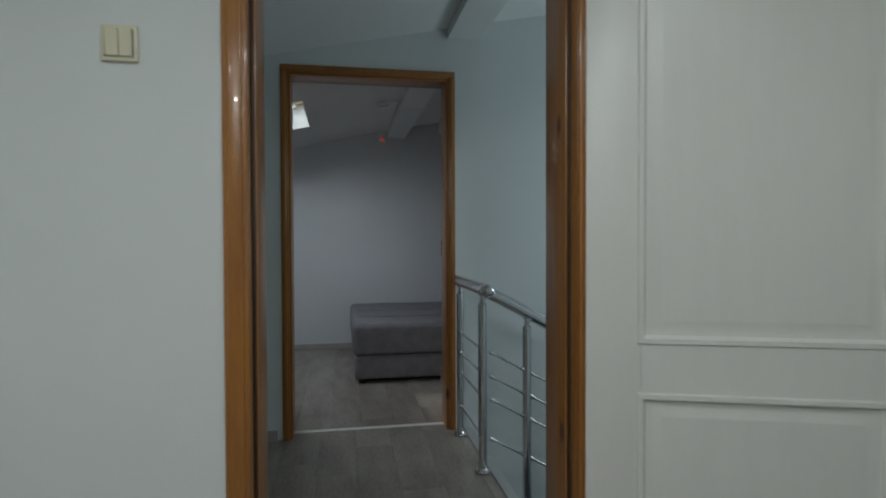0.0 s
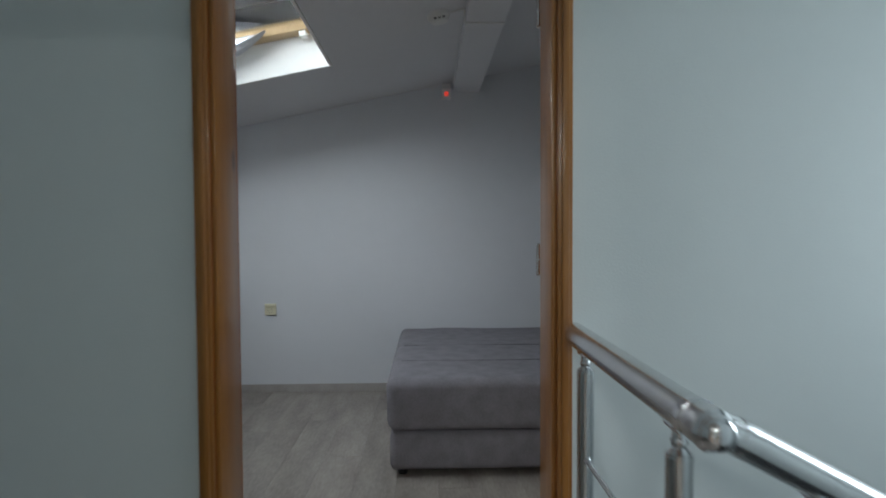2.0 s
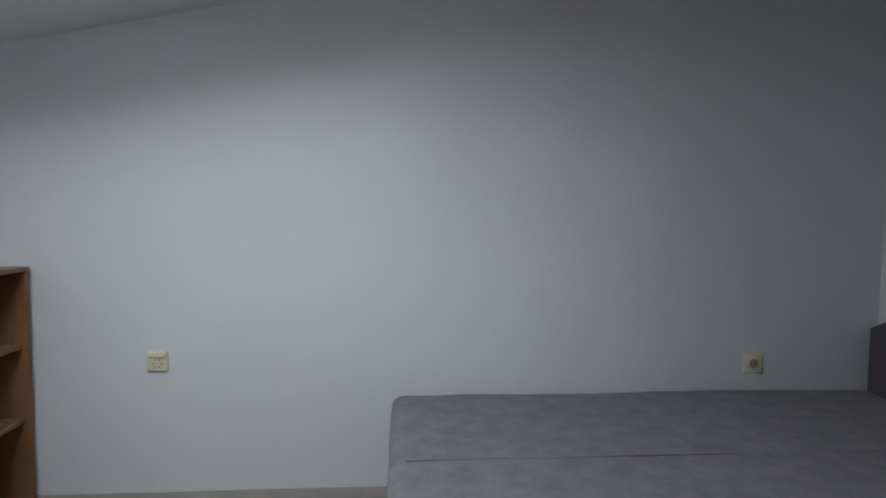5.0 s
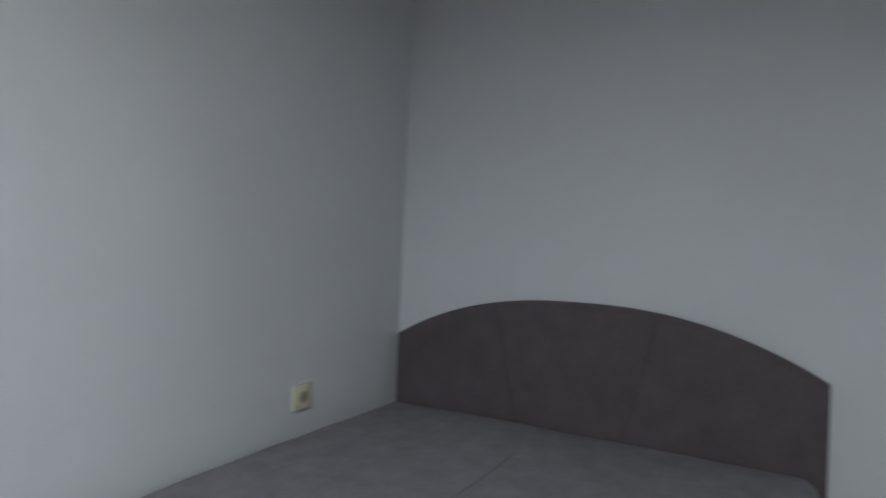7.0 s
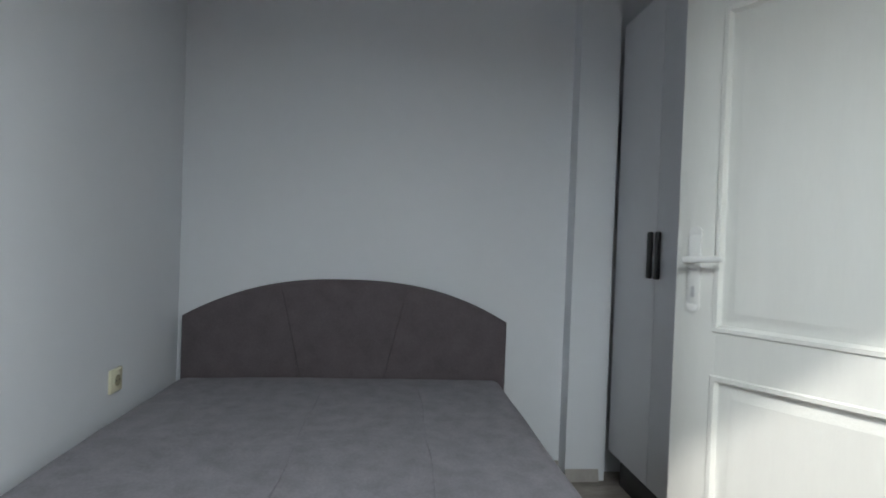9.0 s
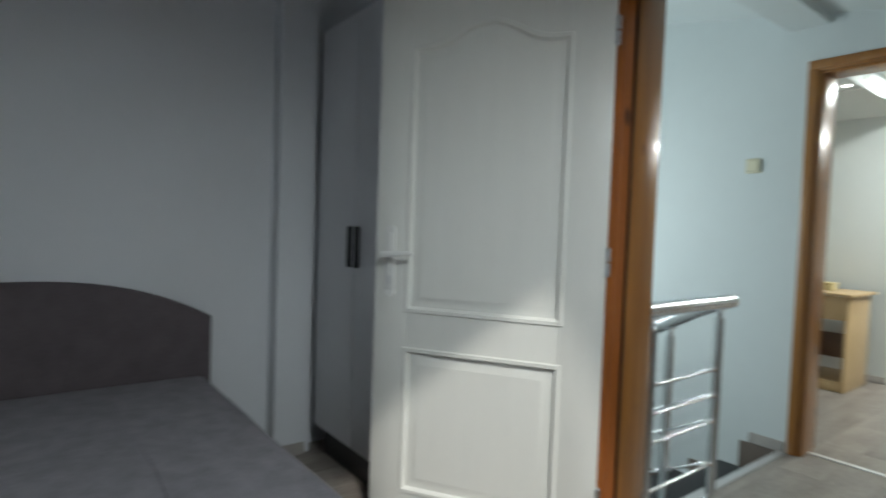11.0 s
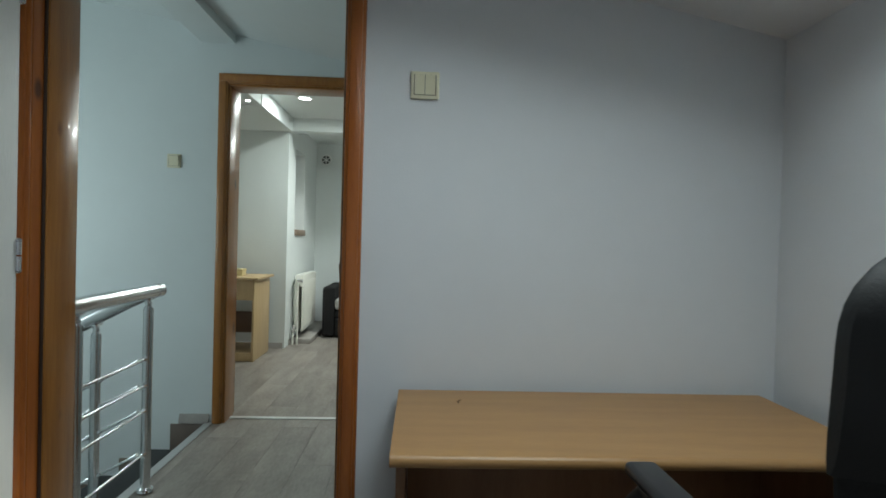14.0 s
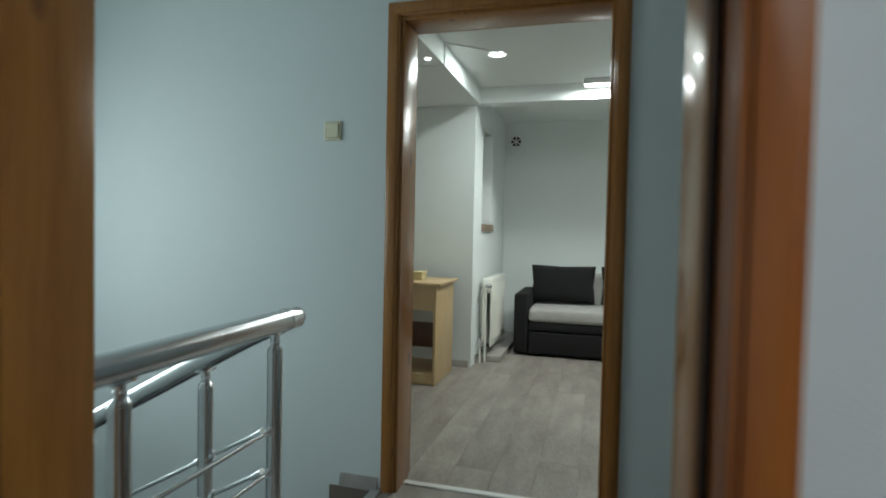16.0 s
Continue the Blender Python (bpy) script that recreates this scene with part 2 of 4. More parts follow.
def door_wall(name, x0, x1, y0, y1, ox0, ox1, oh, material, label, low=0.0):
    """A wall across the way with a door opening, under the sloping ceiling."""
    bm = B()
    ym = sorted((y0, y1))
    h = lambda x: hall_roof(x) + 0.03
    for a, b, z in ((x0, ox0, 0.0), (ox0, ox1, oh), (ox1, STAIR_X, 0.0), (STAIR_X, x1, low)):
        prism(bm, [(a, z), (b, z), (b, h(b)), (a, h(a))], "y", *ym)
    bmesh.ops.remove_doubles(bm, verts=bm.verts, dist=1e-5)
    return tagged(part(name, bm, material, smooth=None), label, "wall", kind="structure")


# the wall skins have each room's own paint
door_wall("wall_bedroom_front_1", XW, STAIR_E, 0.1, 0.0, BX0 - 0.02, BX1 + 0.02, DOOR_H + 0.02, M_HALL, "pale blue-white painted landing wall beside the bedroom door", -2.7)
door_wall("wall_bedroom_front_2", XW, XE, YB1, 0.1, BX0 - 0.02, BX1 + 0.02, DOOR_H + 0.02, M_WALL, "pale lilac-grey painted bedroom wall around the doorway")
door_wall("wall_living_front_1", -2.3, STAIR_E, -1.64, YA0, AX0 - 0.02, AX1 + 0.02, DOOR_H + 0.02, M_HALL, "pale blue-white painted landing wall by the living room door", -2.7)


def plain_wall(name, outline, axis, lo, hi, material, label):
    return tagged(part(name, prism(B(), outline, axis, lo, hi), material, smooth=None), label, "wall", kind="structure")


bm = B()
for a, b, z in ((-2.3, AX0 - 0.02, 0.0), (AX0 - 0.02, AX1 + 0.02, DOOR_H + 0.02), (AX1 + 0.02, 2.0, 0.0)):
    prism(bm, [(a, z), (b, z), (b, 2.45), (a, 2.45)], "y", YA1, -1.64)
tagged(part("wall_living_front_2", bm, M_LIVE, smooth=None), "off-white painted living room wall around the doorway", "wall", kind="structure")
plain_wall("wall_bedroom_far", [(XW - T, 0), (XE + T, 0), (XE + T, roof(XE + T) + 0.05), (XW - T, roof(XW - T) + 0.05)], "y", FAR, FAR + T, M_WALL, "pale lilac-grey painted wall behind the bed")
plain_wall("wall_bedroom_east", [(YB1, 0), (FAR, 0), (FAR, roof(XE) + 0.05), (YB1, roof(XE) + 0.05)], "x", XE, XE + T, M_WALL, "pale lilac-grey painted wall behind the headboard")
plain_wall("wall_bedroom_west", [(YB1, 0), (FAR, 0), (FAR, roof(XW) + 0.05), (YB1, roof(XW) + 0.05)], "x", XW - T, XW, M_WALL, "low pale lilac-grey painted side wall under the slope")
plain_wall("wall_bedroom_column", [(0.6, 0), (0.785, 0), (0.785, roof(XE)), (0.6, roof(XE))], "x", XE - 0.10, XE, M_WALL, "narrow painted wall projection beside the wardrobe")
plain_wall("wall_landing_west", [(-1.64, 0), (0.1, 0), (0.1, 2.0), (-1.64, 2.0)], "x", -2.3 - T, -2.3, M_HALL, "pale blue-white painted landing side wall")

# stairwell end wall with its window opening
bm = B()
zt = hall_roof(STAIR_E) + 0.05
for lo, hi in (((-1.64, -2.7), (0.1, 0.8)), ((-1.64, 1.9), (0.1, zt)), ((-1.64, 0.8), (-0.9, 1.9)), ((-0.12, 0.8), (0.1, 1.9))):
    prism(bm, [(lo[0], lo[1]), (hi[0], lo[1]), (hi[0], hi[1]), (lo[0], hi[1])], "x", STAIR_E, STAIR_E + T)
tagged(part("wall_stair_end", bm, M_HALL, smooth=None), "pale blue-white painted stairwell end wall with window", "wall", kind="structure")
window = tagged(empty("window_1"), "white framed stairwell window", "window", kind="structure")
for lo, hi in (((-0.9, 0.8), (-0.84, 1.9)), ((-0.18, 0.8), (-0.12, 1.9)), ((-0.84, 0.8), (-0.18, 0.86)), ((-0.84, 1.84), (-0.18, 1.9))):
    block("window_frame", (STAIR_E + 0.04, *lo), (STAIR_E + 0.1, *hi), M_WHITE, window, 0.005)
pane = block("pane", (STAIR_E + 0.066, -0.84, 0.86), (STAIR_E + 0.072, -0.18, 1.84), M_GLASS, window)
pane.visible_shadow = False

# ceilings
SX0, SY0, SX1, SY1 = SKY_A[0], SKY_A[1], SKY_B[0], SKY_B[1]
bm = B()
for x0, x1, y0, y1 in ((XW - T, SX0, 0.1, FAR + T), (SX1, XE + T, 0.1, FAR + T), (SX0, SX1, 0.1, SY0), (SX0, SX1, SY1, FAR + T)):
    prism(bm, [(x0, roof(x0)), (x1, roof(x1)), (x1, roof(x1) + 0.14), (x0, roof(x0) + 0.14)], "y", y0, y1)
tagged(part("ceiling_bedroom", bm, M_CEIL, smooth=None), "sloping white painted attic ceiling with a roof window", "ceiling", kind="structure")
bm = B()
prism(bm, [(-2.45, hall_roof(-2.45)), (STAIR_E + T, hall_roof(STAIR_E + T)), (STAIR_E + T, hall_roof(STAIR_E + T) + 0.14), (-2.45, hall_roof(-2.45) + 0.14)], "y", -1.64, 0.1)
tagged(part("ceiling_landing", bm, M_HALL, smooth=None), "sloping white painted landing ceiling", "ceiling", kind="structure")
bm = box(B(), (-2.45, LIVE_END - T, 2.32), (2.15, -1.64, 2.46))
tagged(part("ceiling_living", bm, M_LIVE, smooth=None), "flat white painted living room ceiling", "ceiling", kind="structure")


def beam(name, x0, x1, y0, y1, zb, material, label, roof=roof):
    return tagged(part(name, prism(B(), [(x0, zb), (x1, zb), (x1, roof(x1) + 0.02), (x0, roof(x0) + 0.02)], "y", y0, y1), material, smooth=None), label, "beam", kind="structure")


beam("beam_bedroom", -0.185, 0.0, YB1, FAR, 2.135, M_CEIL, "white painted boxed ceiling beam in the bedroom")
beam("beam_landing", -0.03, 0.165, YA0, YB0, 2.268, M_HALL, "white painted boxed ceiling beam above the landing", hall_roof)

# roof window: lining, frame, sash, pane, foil shade
rw = tagged(empty("window_2"), "pine roof window with a silver foil sun shade", "window", kind="structure")
for a, b in (((SX0 + 0.004, SY0 + 0.004), (SX1 - 0.004, SY0 + 0.018)), ((SX0 + 0.004, SY1 - 0.018), (SX1 - 0.004, SY1 - 0.004))):
    bm = prism(B(), [(a[0], roof(a[0])), (b[0], roof(b[0])), (b[0], roof(b[0]) + 0.25), (a[0], roof(a[0]) + 0.25)], "y", a[1], b[1])
    part("lining", bm, M_WHITE, rw, smooth=None)
for x, w in ((SX0 + 0.005, 0.014), (SX1 - 0.005, -0.014)):
    part("lining", prism(B(), [(SY0 + 0.019, roof(x)), (SY1 - 0.019, roof(x)), (SY1 - 0.019, roof(x) + 0.25), (SY0 + 0.019, roof(x) + 0.25)], "x", x, x + w), M_WHITE, rw, smooth=None)
up = 0.19
tilt = math.atan(0.208)
frame_m = Matrix.Translation((SX0, SY0, roof(SX0) + up)) @ Matrix.Rotation(-tilt, 4, "Y")
L, W = (SX1 - SX0) / math.cos(tilt), SY1 - SY0
for lo, hi in (((0.02, 0.02, 0), (L - 0.02, 0.06, 0.06)), ((0.02, W - 0.11, 0), (L - 0.02, W - 0.02, 0.06)), ((0.02, 0.06, 0), (0.07, W - 0.11, 0.06)), ((L - 0.06, 0.06, 0), (L - 0.02, W - 0.11, 0.06))):
    part("window_frame", box(B(), lo, hi, 0.006, 2, frame_m), M_MAPLE, rw, "clear varnished pine frame")
part("latch", box(B(), (L - 0.17, W - 0.10, -0.03), (L - 0.13, W - 0.04, 0.0), 0.005, 2, frame_m), M_WHITE, rw, "white plastic latch")
pane = part("pane", box(B(), (0.07, 0.06, 0.03), (L - 0.06, W - 0.11, 0.036), 0, 1, frame_m), M_GLASS, rw)
pane.visible_shadow = False


# ---- living room shell
plain_wall("wall_living_end", [(-2.45, 0), (2.0, 0), (2.0, 2.4), (-2.45, 2.4)], "y", LIVE_END - T, LIVE_END, M_LIVE, "off-white painted living room end wall")
plain_wall("wall_living_west", [(LIVE_END, 0), (-1.64, 0), (-1.64, 2.4), (LIVE_END, 2.4)], "x", -2.3 - T, -2.3, M_LIVE, "off-white painted living room side wall")
plain_wall("wall_living_east", [(-3.83, 0), (-1.64, 0), (-1.64, 2.4), (-3.83, 2.4)], "x", 2.0, 2.0 + T, M_LIVE, "off-white painted alcove wall")
plain_wall("wall_living_stub", [(0.18, 0), (2.15, 0), (2.15, 2.4), (0.18, 2.4)], "y", -3.98, -3.83, M_LIVE, "off-white painted wall stub behind the small desk")
bm = B()
for a, b, z0, z1 in ((LIVE_END, -4.62, 0, 2.4), (-4.16, -3.98, 0, 2.4), (-4.62, -4.16, 0, 1.2), (-4.62, -4.16, 2.06, 2.4)):
    prism(bm, [(a, z0), (b, z0), (b, z1), (a, z1)], "x", 0.18, 0.44)
tagged(part("wall_living_window", bm, M_LIVE, smooth=None), "off-white painted wall with a narrow window recess", "wall", kind="structure")
w3 = tagged(empty("window_3"), "narrow white window with a brown sill", "window", kind="structure")
block("window_sill", (0.155, -4.62, 1.14), (0.38, -4.16, 1.205), mat("brown_sill", (0.26, 0.19, 0.14), 0.5), w3, 0.004)
for lo, hi in (((-4.62, 1.205), (-4.57, 2.06)), ((-4.21, 1.205), (-4.16, 2.06)), ((-4.57, 2.0), (-4.21, 2.06)), ((-4.57, 1.205), (-4.21, 1.26))):
    block("window_frame", (0.37, *lo), (0.43, *hi), M_WHITE, w3, 0.004)
block("pane", (0.395, -4.57, 1.26), (0.401, -4.21, 2.0), M_GLASS, w3).visible_shadow = False
block("blind", (0.42, -4.59, 1.21), (0.432, -4.19, 2.05), M_WHITE, w3, 0, "closed white blind")
tagged(part("beam_living", box(B(), (-2.3, -3.98, 2.19), (0.18, -3.83, 2.33), 0.004), M_LIVE, smooth=None), "white painted ceiling beam in the living room", "beam", kind="structure")
tagged(part("beam_soffit", box(B(), (0.145, -3.83, 2.18), (2.0, YA1, 2.33), 0.004), M_LIVE, smooth=None), "white painted dropped ceiling soffit", "soffit", kind="structure")


# ---- doors, casings, thresholds
def casing(name, x0, x1, y_hall, y_room, label, trim_hall=0.058, trim_room=0.058, wood=M_WOOD):
    """Varnished pine door frame: lining, stop bead and mouldings on both faces of the wall."""
    top = DOOR_H
    door = tagged(empty(name, ((x0 + x1) / 2, (y_hall + y_room) / 2, 0)), label, "door frame", kind="structure")
    dx, dy = (x0 + x1) / 2, (y_hall + y_room) / 2
    ylo, yhi = sorted((y_hall, y_room))

    def piece(kind, lo, hi, bevel, material=M_WOOD):
        bm = box(B(), lo, hi, bevel, 2)
        bmesh.ops.translate(bm, verts=bm.verts, vec=(-dx, -dy, 0))
        return part(kind, bm, material, door)
    for a, b in ((x0 - 0.02, x0), (x1, x1 + 0.02)):
        piece("jamb", (a, ylo, 0), (b, yhi, top), 0.002, wood)
    piece("head_jamb", (x0 - 0.02, ylo, top), (x1 + 0.02, yhi, top + 0.02), 0.002, wood)
    inn = 1 if y_hall > y_room else -1
    sy = sorted((y_hall - inn * 0.001, y_room + inn * 0.052))
    for a, b in ((x0, x0 + 0.013), (x1 - 0.013, x1)):
        piece("stop_lining", (a, sy[0], 0), (b, sy[1], top - 0.013), 0.003)
    piece("stop_lining", (x0, sy[0], top - 0.013), (x1, sy[1], top), 0.003)
    ry = sorted((y_room + inn * 0.0515, y_room + inn * 0.043))
    for a, b in ((x0 + 0.001, x0 + 0.009), (x1 - 0.009, x1 - 0.001)):
        bm = box(B(), (a - dx, ry[0] - dy, 0.01), (b - dx, ry[1] - dy, top - 0.02), 0.002)
        part("seal", bm, M_SEAL, door, "dark brown rubber seal")
    for y, out in ((ylo, -1), (yhi, 1)):
        trim, finish = (trim_hall, M_WOOD) if y == y_hall else (trim_room, wood)
        for depth, inset, width in ((0.012, 0.004, trim), (0.019, 0.014, trim - 0.02)):
            ya, yb = sorted((y + out * 0.0005, y + out * depth))
            i0, i1 = inset - 0.003, inset - 0.003 + width
            piece("architrave", (x0 - i1, ya, 0), (x0 - i0, yb, top + i0), 0.004, finish)
            piece("architrave", (x1 + i0, ya, 0), (x1 + i1, yb, top + i0), 0.004, finish)
            piece("head_architrave", (x0 - i1, ya, top + i0), (x1 + i1, yb, top + i1), 0.004, finish)
    yk = (ylo + yhi) / 2 + (0.04 if y_room > y_hall else -0.04)
    bm = box(B(), (x0 - dx, yk - dy - 0.012, 0.93), (x0 - dx + 0.003, yk - dy + 0.012, 1.13), 0.001)
    part("strike_plate", bm, M_EDGE, door, "dull metal strike plate")
    bm = box(B(), (x0, -0.018 + (ylo + yhi) / 2, 0.0005), (x1, 0.018 + (ylo + yhi) / 2, 0.006), 0.002)
    tagged(part("threshold_strip", bm, M_WHITE), "white threshold strip set across the doorway floor", "threshold", kind="structure")
    return door


casing("door_1", BX0, BX1, YB0, YB1, "varnished pine bedroom door frame", 0.04, 0.056, M_REDWOOD)
casing("door_2", AX0, AX1, YA0, YA1, "varnished pine living room door frame")

LEAF_H, LEAF_T = 2.0, 0.04


def door_leaf(at, turn, flip, LEAF_W, label):
    """White two-panel door, its upper panel arched; local x runs from the hinge, z up, faces at y = 0 and LEAF_T."""
    leaf = tagged(empty("panel_door", at, turn), label, "door")
    x0, x1 = 0.145, LEAF_W - 0.135
    low, mid0, mid1, high = 0.15, 0.682, 0.835, 1.80

    def arch(x):
        u = (x - (x0 + x1) / 2) / ((x1 - x0) / 2)
        return high + 0.075 * (0.5 + 0.5 * math.cos(math.pi * min(1.0, abs(u) * 1.25)))
    core = 0.011
    block("core", (0.002, core, 0.006), (LEAF_W - 0.002, LEAF_T - core, LEAF_H - 0.001), M_DOOR, leaf)
    xs = [x0 + (x1 - x0) * i / 24 for i in range(25)]
    for ya, yb, s in ((0.0, core, 1), (LEAF_T - core, LEAF_T, -1)):
        block("stile", (0, ya, 0.005), (x0, yb, LEAF_H), M_DOOR, leaf, 0.0015)
        block("stile", (x1, ya, 0.005), (LEAF_W, yb, LEAF_H), M_DOOR, leaf, 0.0015)
        block("rail", (x0, ya, 0.005), (x1, yb, low), M_DOOR, leaf)
        block("rail", (x0, ya, mid0), (x1, yb, mid1), M_DOOR, leaf)
        bm = prism(B(), [(x, arch(x)) for x in xs] + [(x1, LEAF_H), (x0, LEAF_H)], "y", ya, yb)
        part("rail", bm, M_DOOR, leaf, smooth=None)
        face = 0.0 if s > 0 else LEAF_T
        for bottom, upper in ((low, None), (mid1, arch)):
            top_of = upper or (lambda x: mid0)
            bm = B()
            rings = []
            for inset, lift in ((-0.012, 0.0), (-0.008, 0.006), (0.004, 0.006), (0.012, -0.0105), (0.026, -0.0105), (0.05, -0.002), (0.053, -0.002)):
                ring = [(x0 + inset, bottom + inset), (x1 - inset, bottom + inset)]
                for x in reversed(xs):
                    u = (x - x0) / (x1 - x0)
                    ring.append((x0 + inset + u * (x1 - x0 - 2 * inset), top_of(x) - inset))
                rings.append([bm.verts.new((a, face - s * lift, b)) for a, b in ring])
            for one, two in zip(rings, rings[1:]):
                for i in range(len(one)):
                    j = (i + 1) % len(one)
                    bm.faces.new((one[i], one[j], two[j], two[i]))
            bm.faces.new(rings[-1])
            bmesh.ops.recalc_face_normals(bm, faces=bm.faces)
            part("door_panel", bm, M_DOOR, leaf, smooth=25)
    hx = LEAF_W - 0.062
    for face, s in ((0.0, -1), (LEAF_T, 1)):
        bm = B()
        box(bm, (hx - 0.021, face, 0.90), (hx + 0.021, face + s * 0.009, 1.125), 0.004, 2)
        tube(bm, (hx, face, 0.90), (hx, face + s * 0.0088, 0.90), 0.021, seg=24)
        tube(bm, (hx, face, 1.125), (hx, face + s * 0.0088, 1.125), 0.021, seg=24)
        plate = part("handle_plate", bm, M_WHITE, leaf, "white handle plate with keyhole")
        block("keyhole", (hx - 0.006, face + s * 0.0092, 0.925), (hx + 0.006, face + s * 0.0105, 0.958), M_EDGE, plate)
        bm = B()
        tube(bm, (hx, face + s * 0.008, 1.04), (hx, face + s * 0.05, 1.04), 0.011, 0.009)
        tube(bm, (hx + 0.008, face + s * 0.048, 1.04), (hx - 0.105, face + s * 0.05, 1.047), 0.0105, 0.0085)
        ball(bm, (hx - 0.105, face + s * 0.05, 1.047), 0.0088)
        ball(bm, (hx + 0.008, face + s * 0.048, 1.04), 0.0108)
        part("lever_handle", bm, M_WHITE, leaf, "white lever handle")
    for z in (0.25, 1.05, 1.80):
        bm = B()
        hy = LEAF_T + 0.004 if flip else -0.004
        tube(bm, (-0.006, hy, z - 0.04), (-0.006, hy, z - 0.002), 0.008)
        tube(bm, (-0.006, hy, z + 0.002), (-0.006, hy, z + 0.04), 0.008)
        ball(bm, (-0.006, hy, z + 0.042), 0.0085)
        ball(bm, (-0.006, hy, z - 0.042), 0.0085)
        part("hinge", bm, M_CHROME, leaf, "chromed door hinge")
    return leaf


door_leaf((BX1 + 0.03, 0.21, 0.008), 32.0, True, 0.845, "open white two-panel bedroom door with arched moulding")
door_leaf((AX1 + 0.012, YA1 - 0.03, 0.008), -19.0, True, 0.88, "open white two-panel living room door folded back")


# ---- skirting boards
def skirting(a, b, inward, label, h=0.055, material=None):
    a, b, n = Vector((*a, 0)), Vector((*b, 0)), Vector((*inward, 0))
    bm = B()
    out = [(0.0005, 0.0), (0.018, 0.0), (0.018, 0.018), (0.009, h - 0.012), (0.006, h), (0.0005, h)]
    one = [bm.verts.new(a + n * d + Vector((0, 0, z))) for d, z in out]
    two = [bm.verts.new(b + n * d + Vector((0, 0, z))) for d, z in out]
    bm.faces.new(one), bm.faces.new(two[::-1])
    for i in range(len(out)):
        j = (i + 1) % len(out)
        bm.faces.new((one[i], one[j], two[j], two[i]))
    bmesh.ops.recalc_face_normals(bm, faces=bm.faces)
    return tagged(part("baseboard", bm, material or M_SKIRT), label, "baseboard", kind="structure")


SK = "grey laminate skirting board along the wall"
skirting((XW, FAR), (XE, FAR), (0, -1), SK)
skirting((XE, 0.787), (XE, FAR - 0.02), (-1, 0), SK)
skirting((XE - 0.10, 0.63), (XE - 0.10, 0.785), (-1, 0), SK)
skirting((XW, YB1 + 0.02), (XW, FAR - 0.02), (1, 0), SK)
skirting((XW + 0.02, YB1), (BX0 - 0.07, YB1), (0, 1), SK)
skirting((-2.28, YB0), (BX0 - 0.07, YB0), (0, -1), SK)
skirting((-2.28, YA0), (AX0 - 0.07, YA0), (0, 1), SK)
skirting((AX1 + 0.075, YA0), (0.25, YA0), (0, 1), SK)
skirting((0.2, -3.83), (1.98, -3.83), (0, 1), SK)
skirting((0.18, LIVE_END + 0.02), (0.18, -3.99), (-1, 0), SK)
skirting((-2.28, LIVE_END), (0.16, LIVE_END), (0, 1), SK)

# ---- stairs
RISE, RUN, S0 = 0.16, 0.295, 0.10
stairs = tagged(empty("staircase", (S0, -1.1, 0)), "staircase with black treads and brown tile skirting", "stairs", kind="structure")
for i in range(6):
    x, z = i * RUN, -RISE * (i + 1)
    block("tread", (x + 0.001, -0.429, z - 0.03), (x + RUN + 0.02, 0.47, z), M_TREAD, stairs, 0.006)
    block("riser", (x - 0.012 if i else 0.001, -0.429, z), (x if i else 0.012, 0.47, z + RISE - 0.03), M_TILE, stairs)
    block("stringer", (x, -0.429, z - 0.22), (x + RUN, 0.46, z - 0.03), M_HALL, stairs)
    x0 = x if i else 0.0
    block("skirt_tile", (x0 + (0.0 if i == 0 else -0.09), -0.4295, z), (x + 0.2, -0.417, z + (0.155 if i == 0 else 0.105)), M_TILE, stairs, 0.002, "brown ceramic skirting tile")
tagged(block("floor_lower", (-2.3, -1.64, -2.85), (STAIR_E, 0.1, -2.7), M_BEIGE), "beige tiled floor of the storey below", "floor", kind="structure")
plain_wall("wall_under_landing", [(-1.64, -2.7), (0.1, -2.7), (0.1, -0.12), (-1.64, -0.12)], "x", -0.1, 0.06, M_HALL, "white painted wall under the landing edge")
edge = B()
prism(edge, [(STAIR_X - 0.035, 0.001), (STAIR_X + 0.012, 0.001), (STAIR_X + 0.012, -0.13), (STAIR_X + 0.008, -0.13), (STAIR_X + 0.006, 0.005), (STAIR_X - 0.035, 0.005)], "y", YA0 + 0.001, YB0 - 0.001)
tagged(part("trim_floor_edge", edge, M_EDGE, smooth=None), "aluminium nosing strip along the landing floor edge", "trim", kind="structure")


# ---- railing
RX = 0.015                     # line of the landing railing


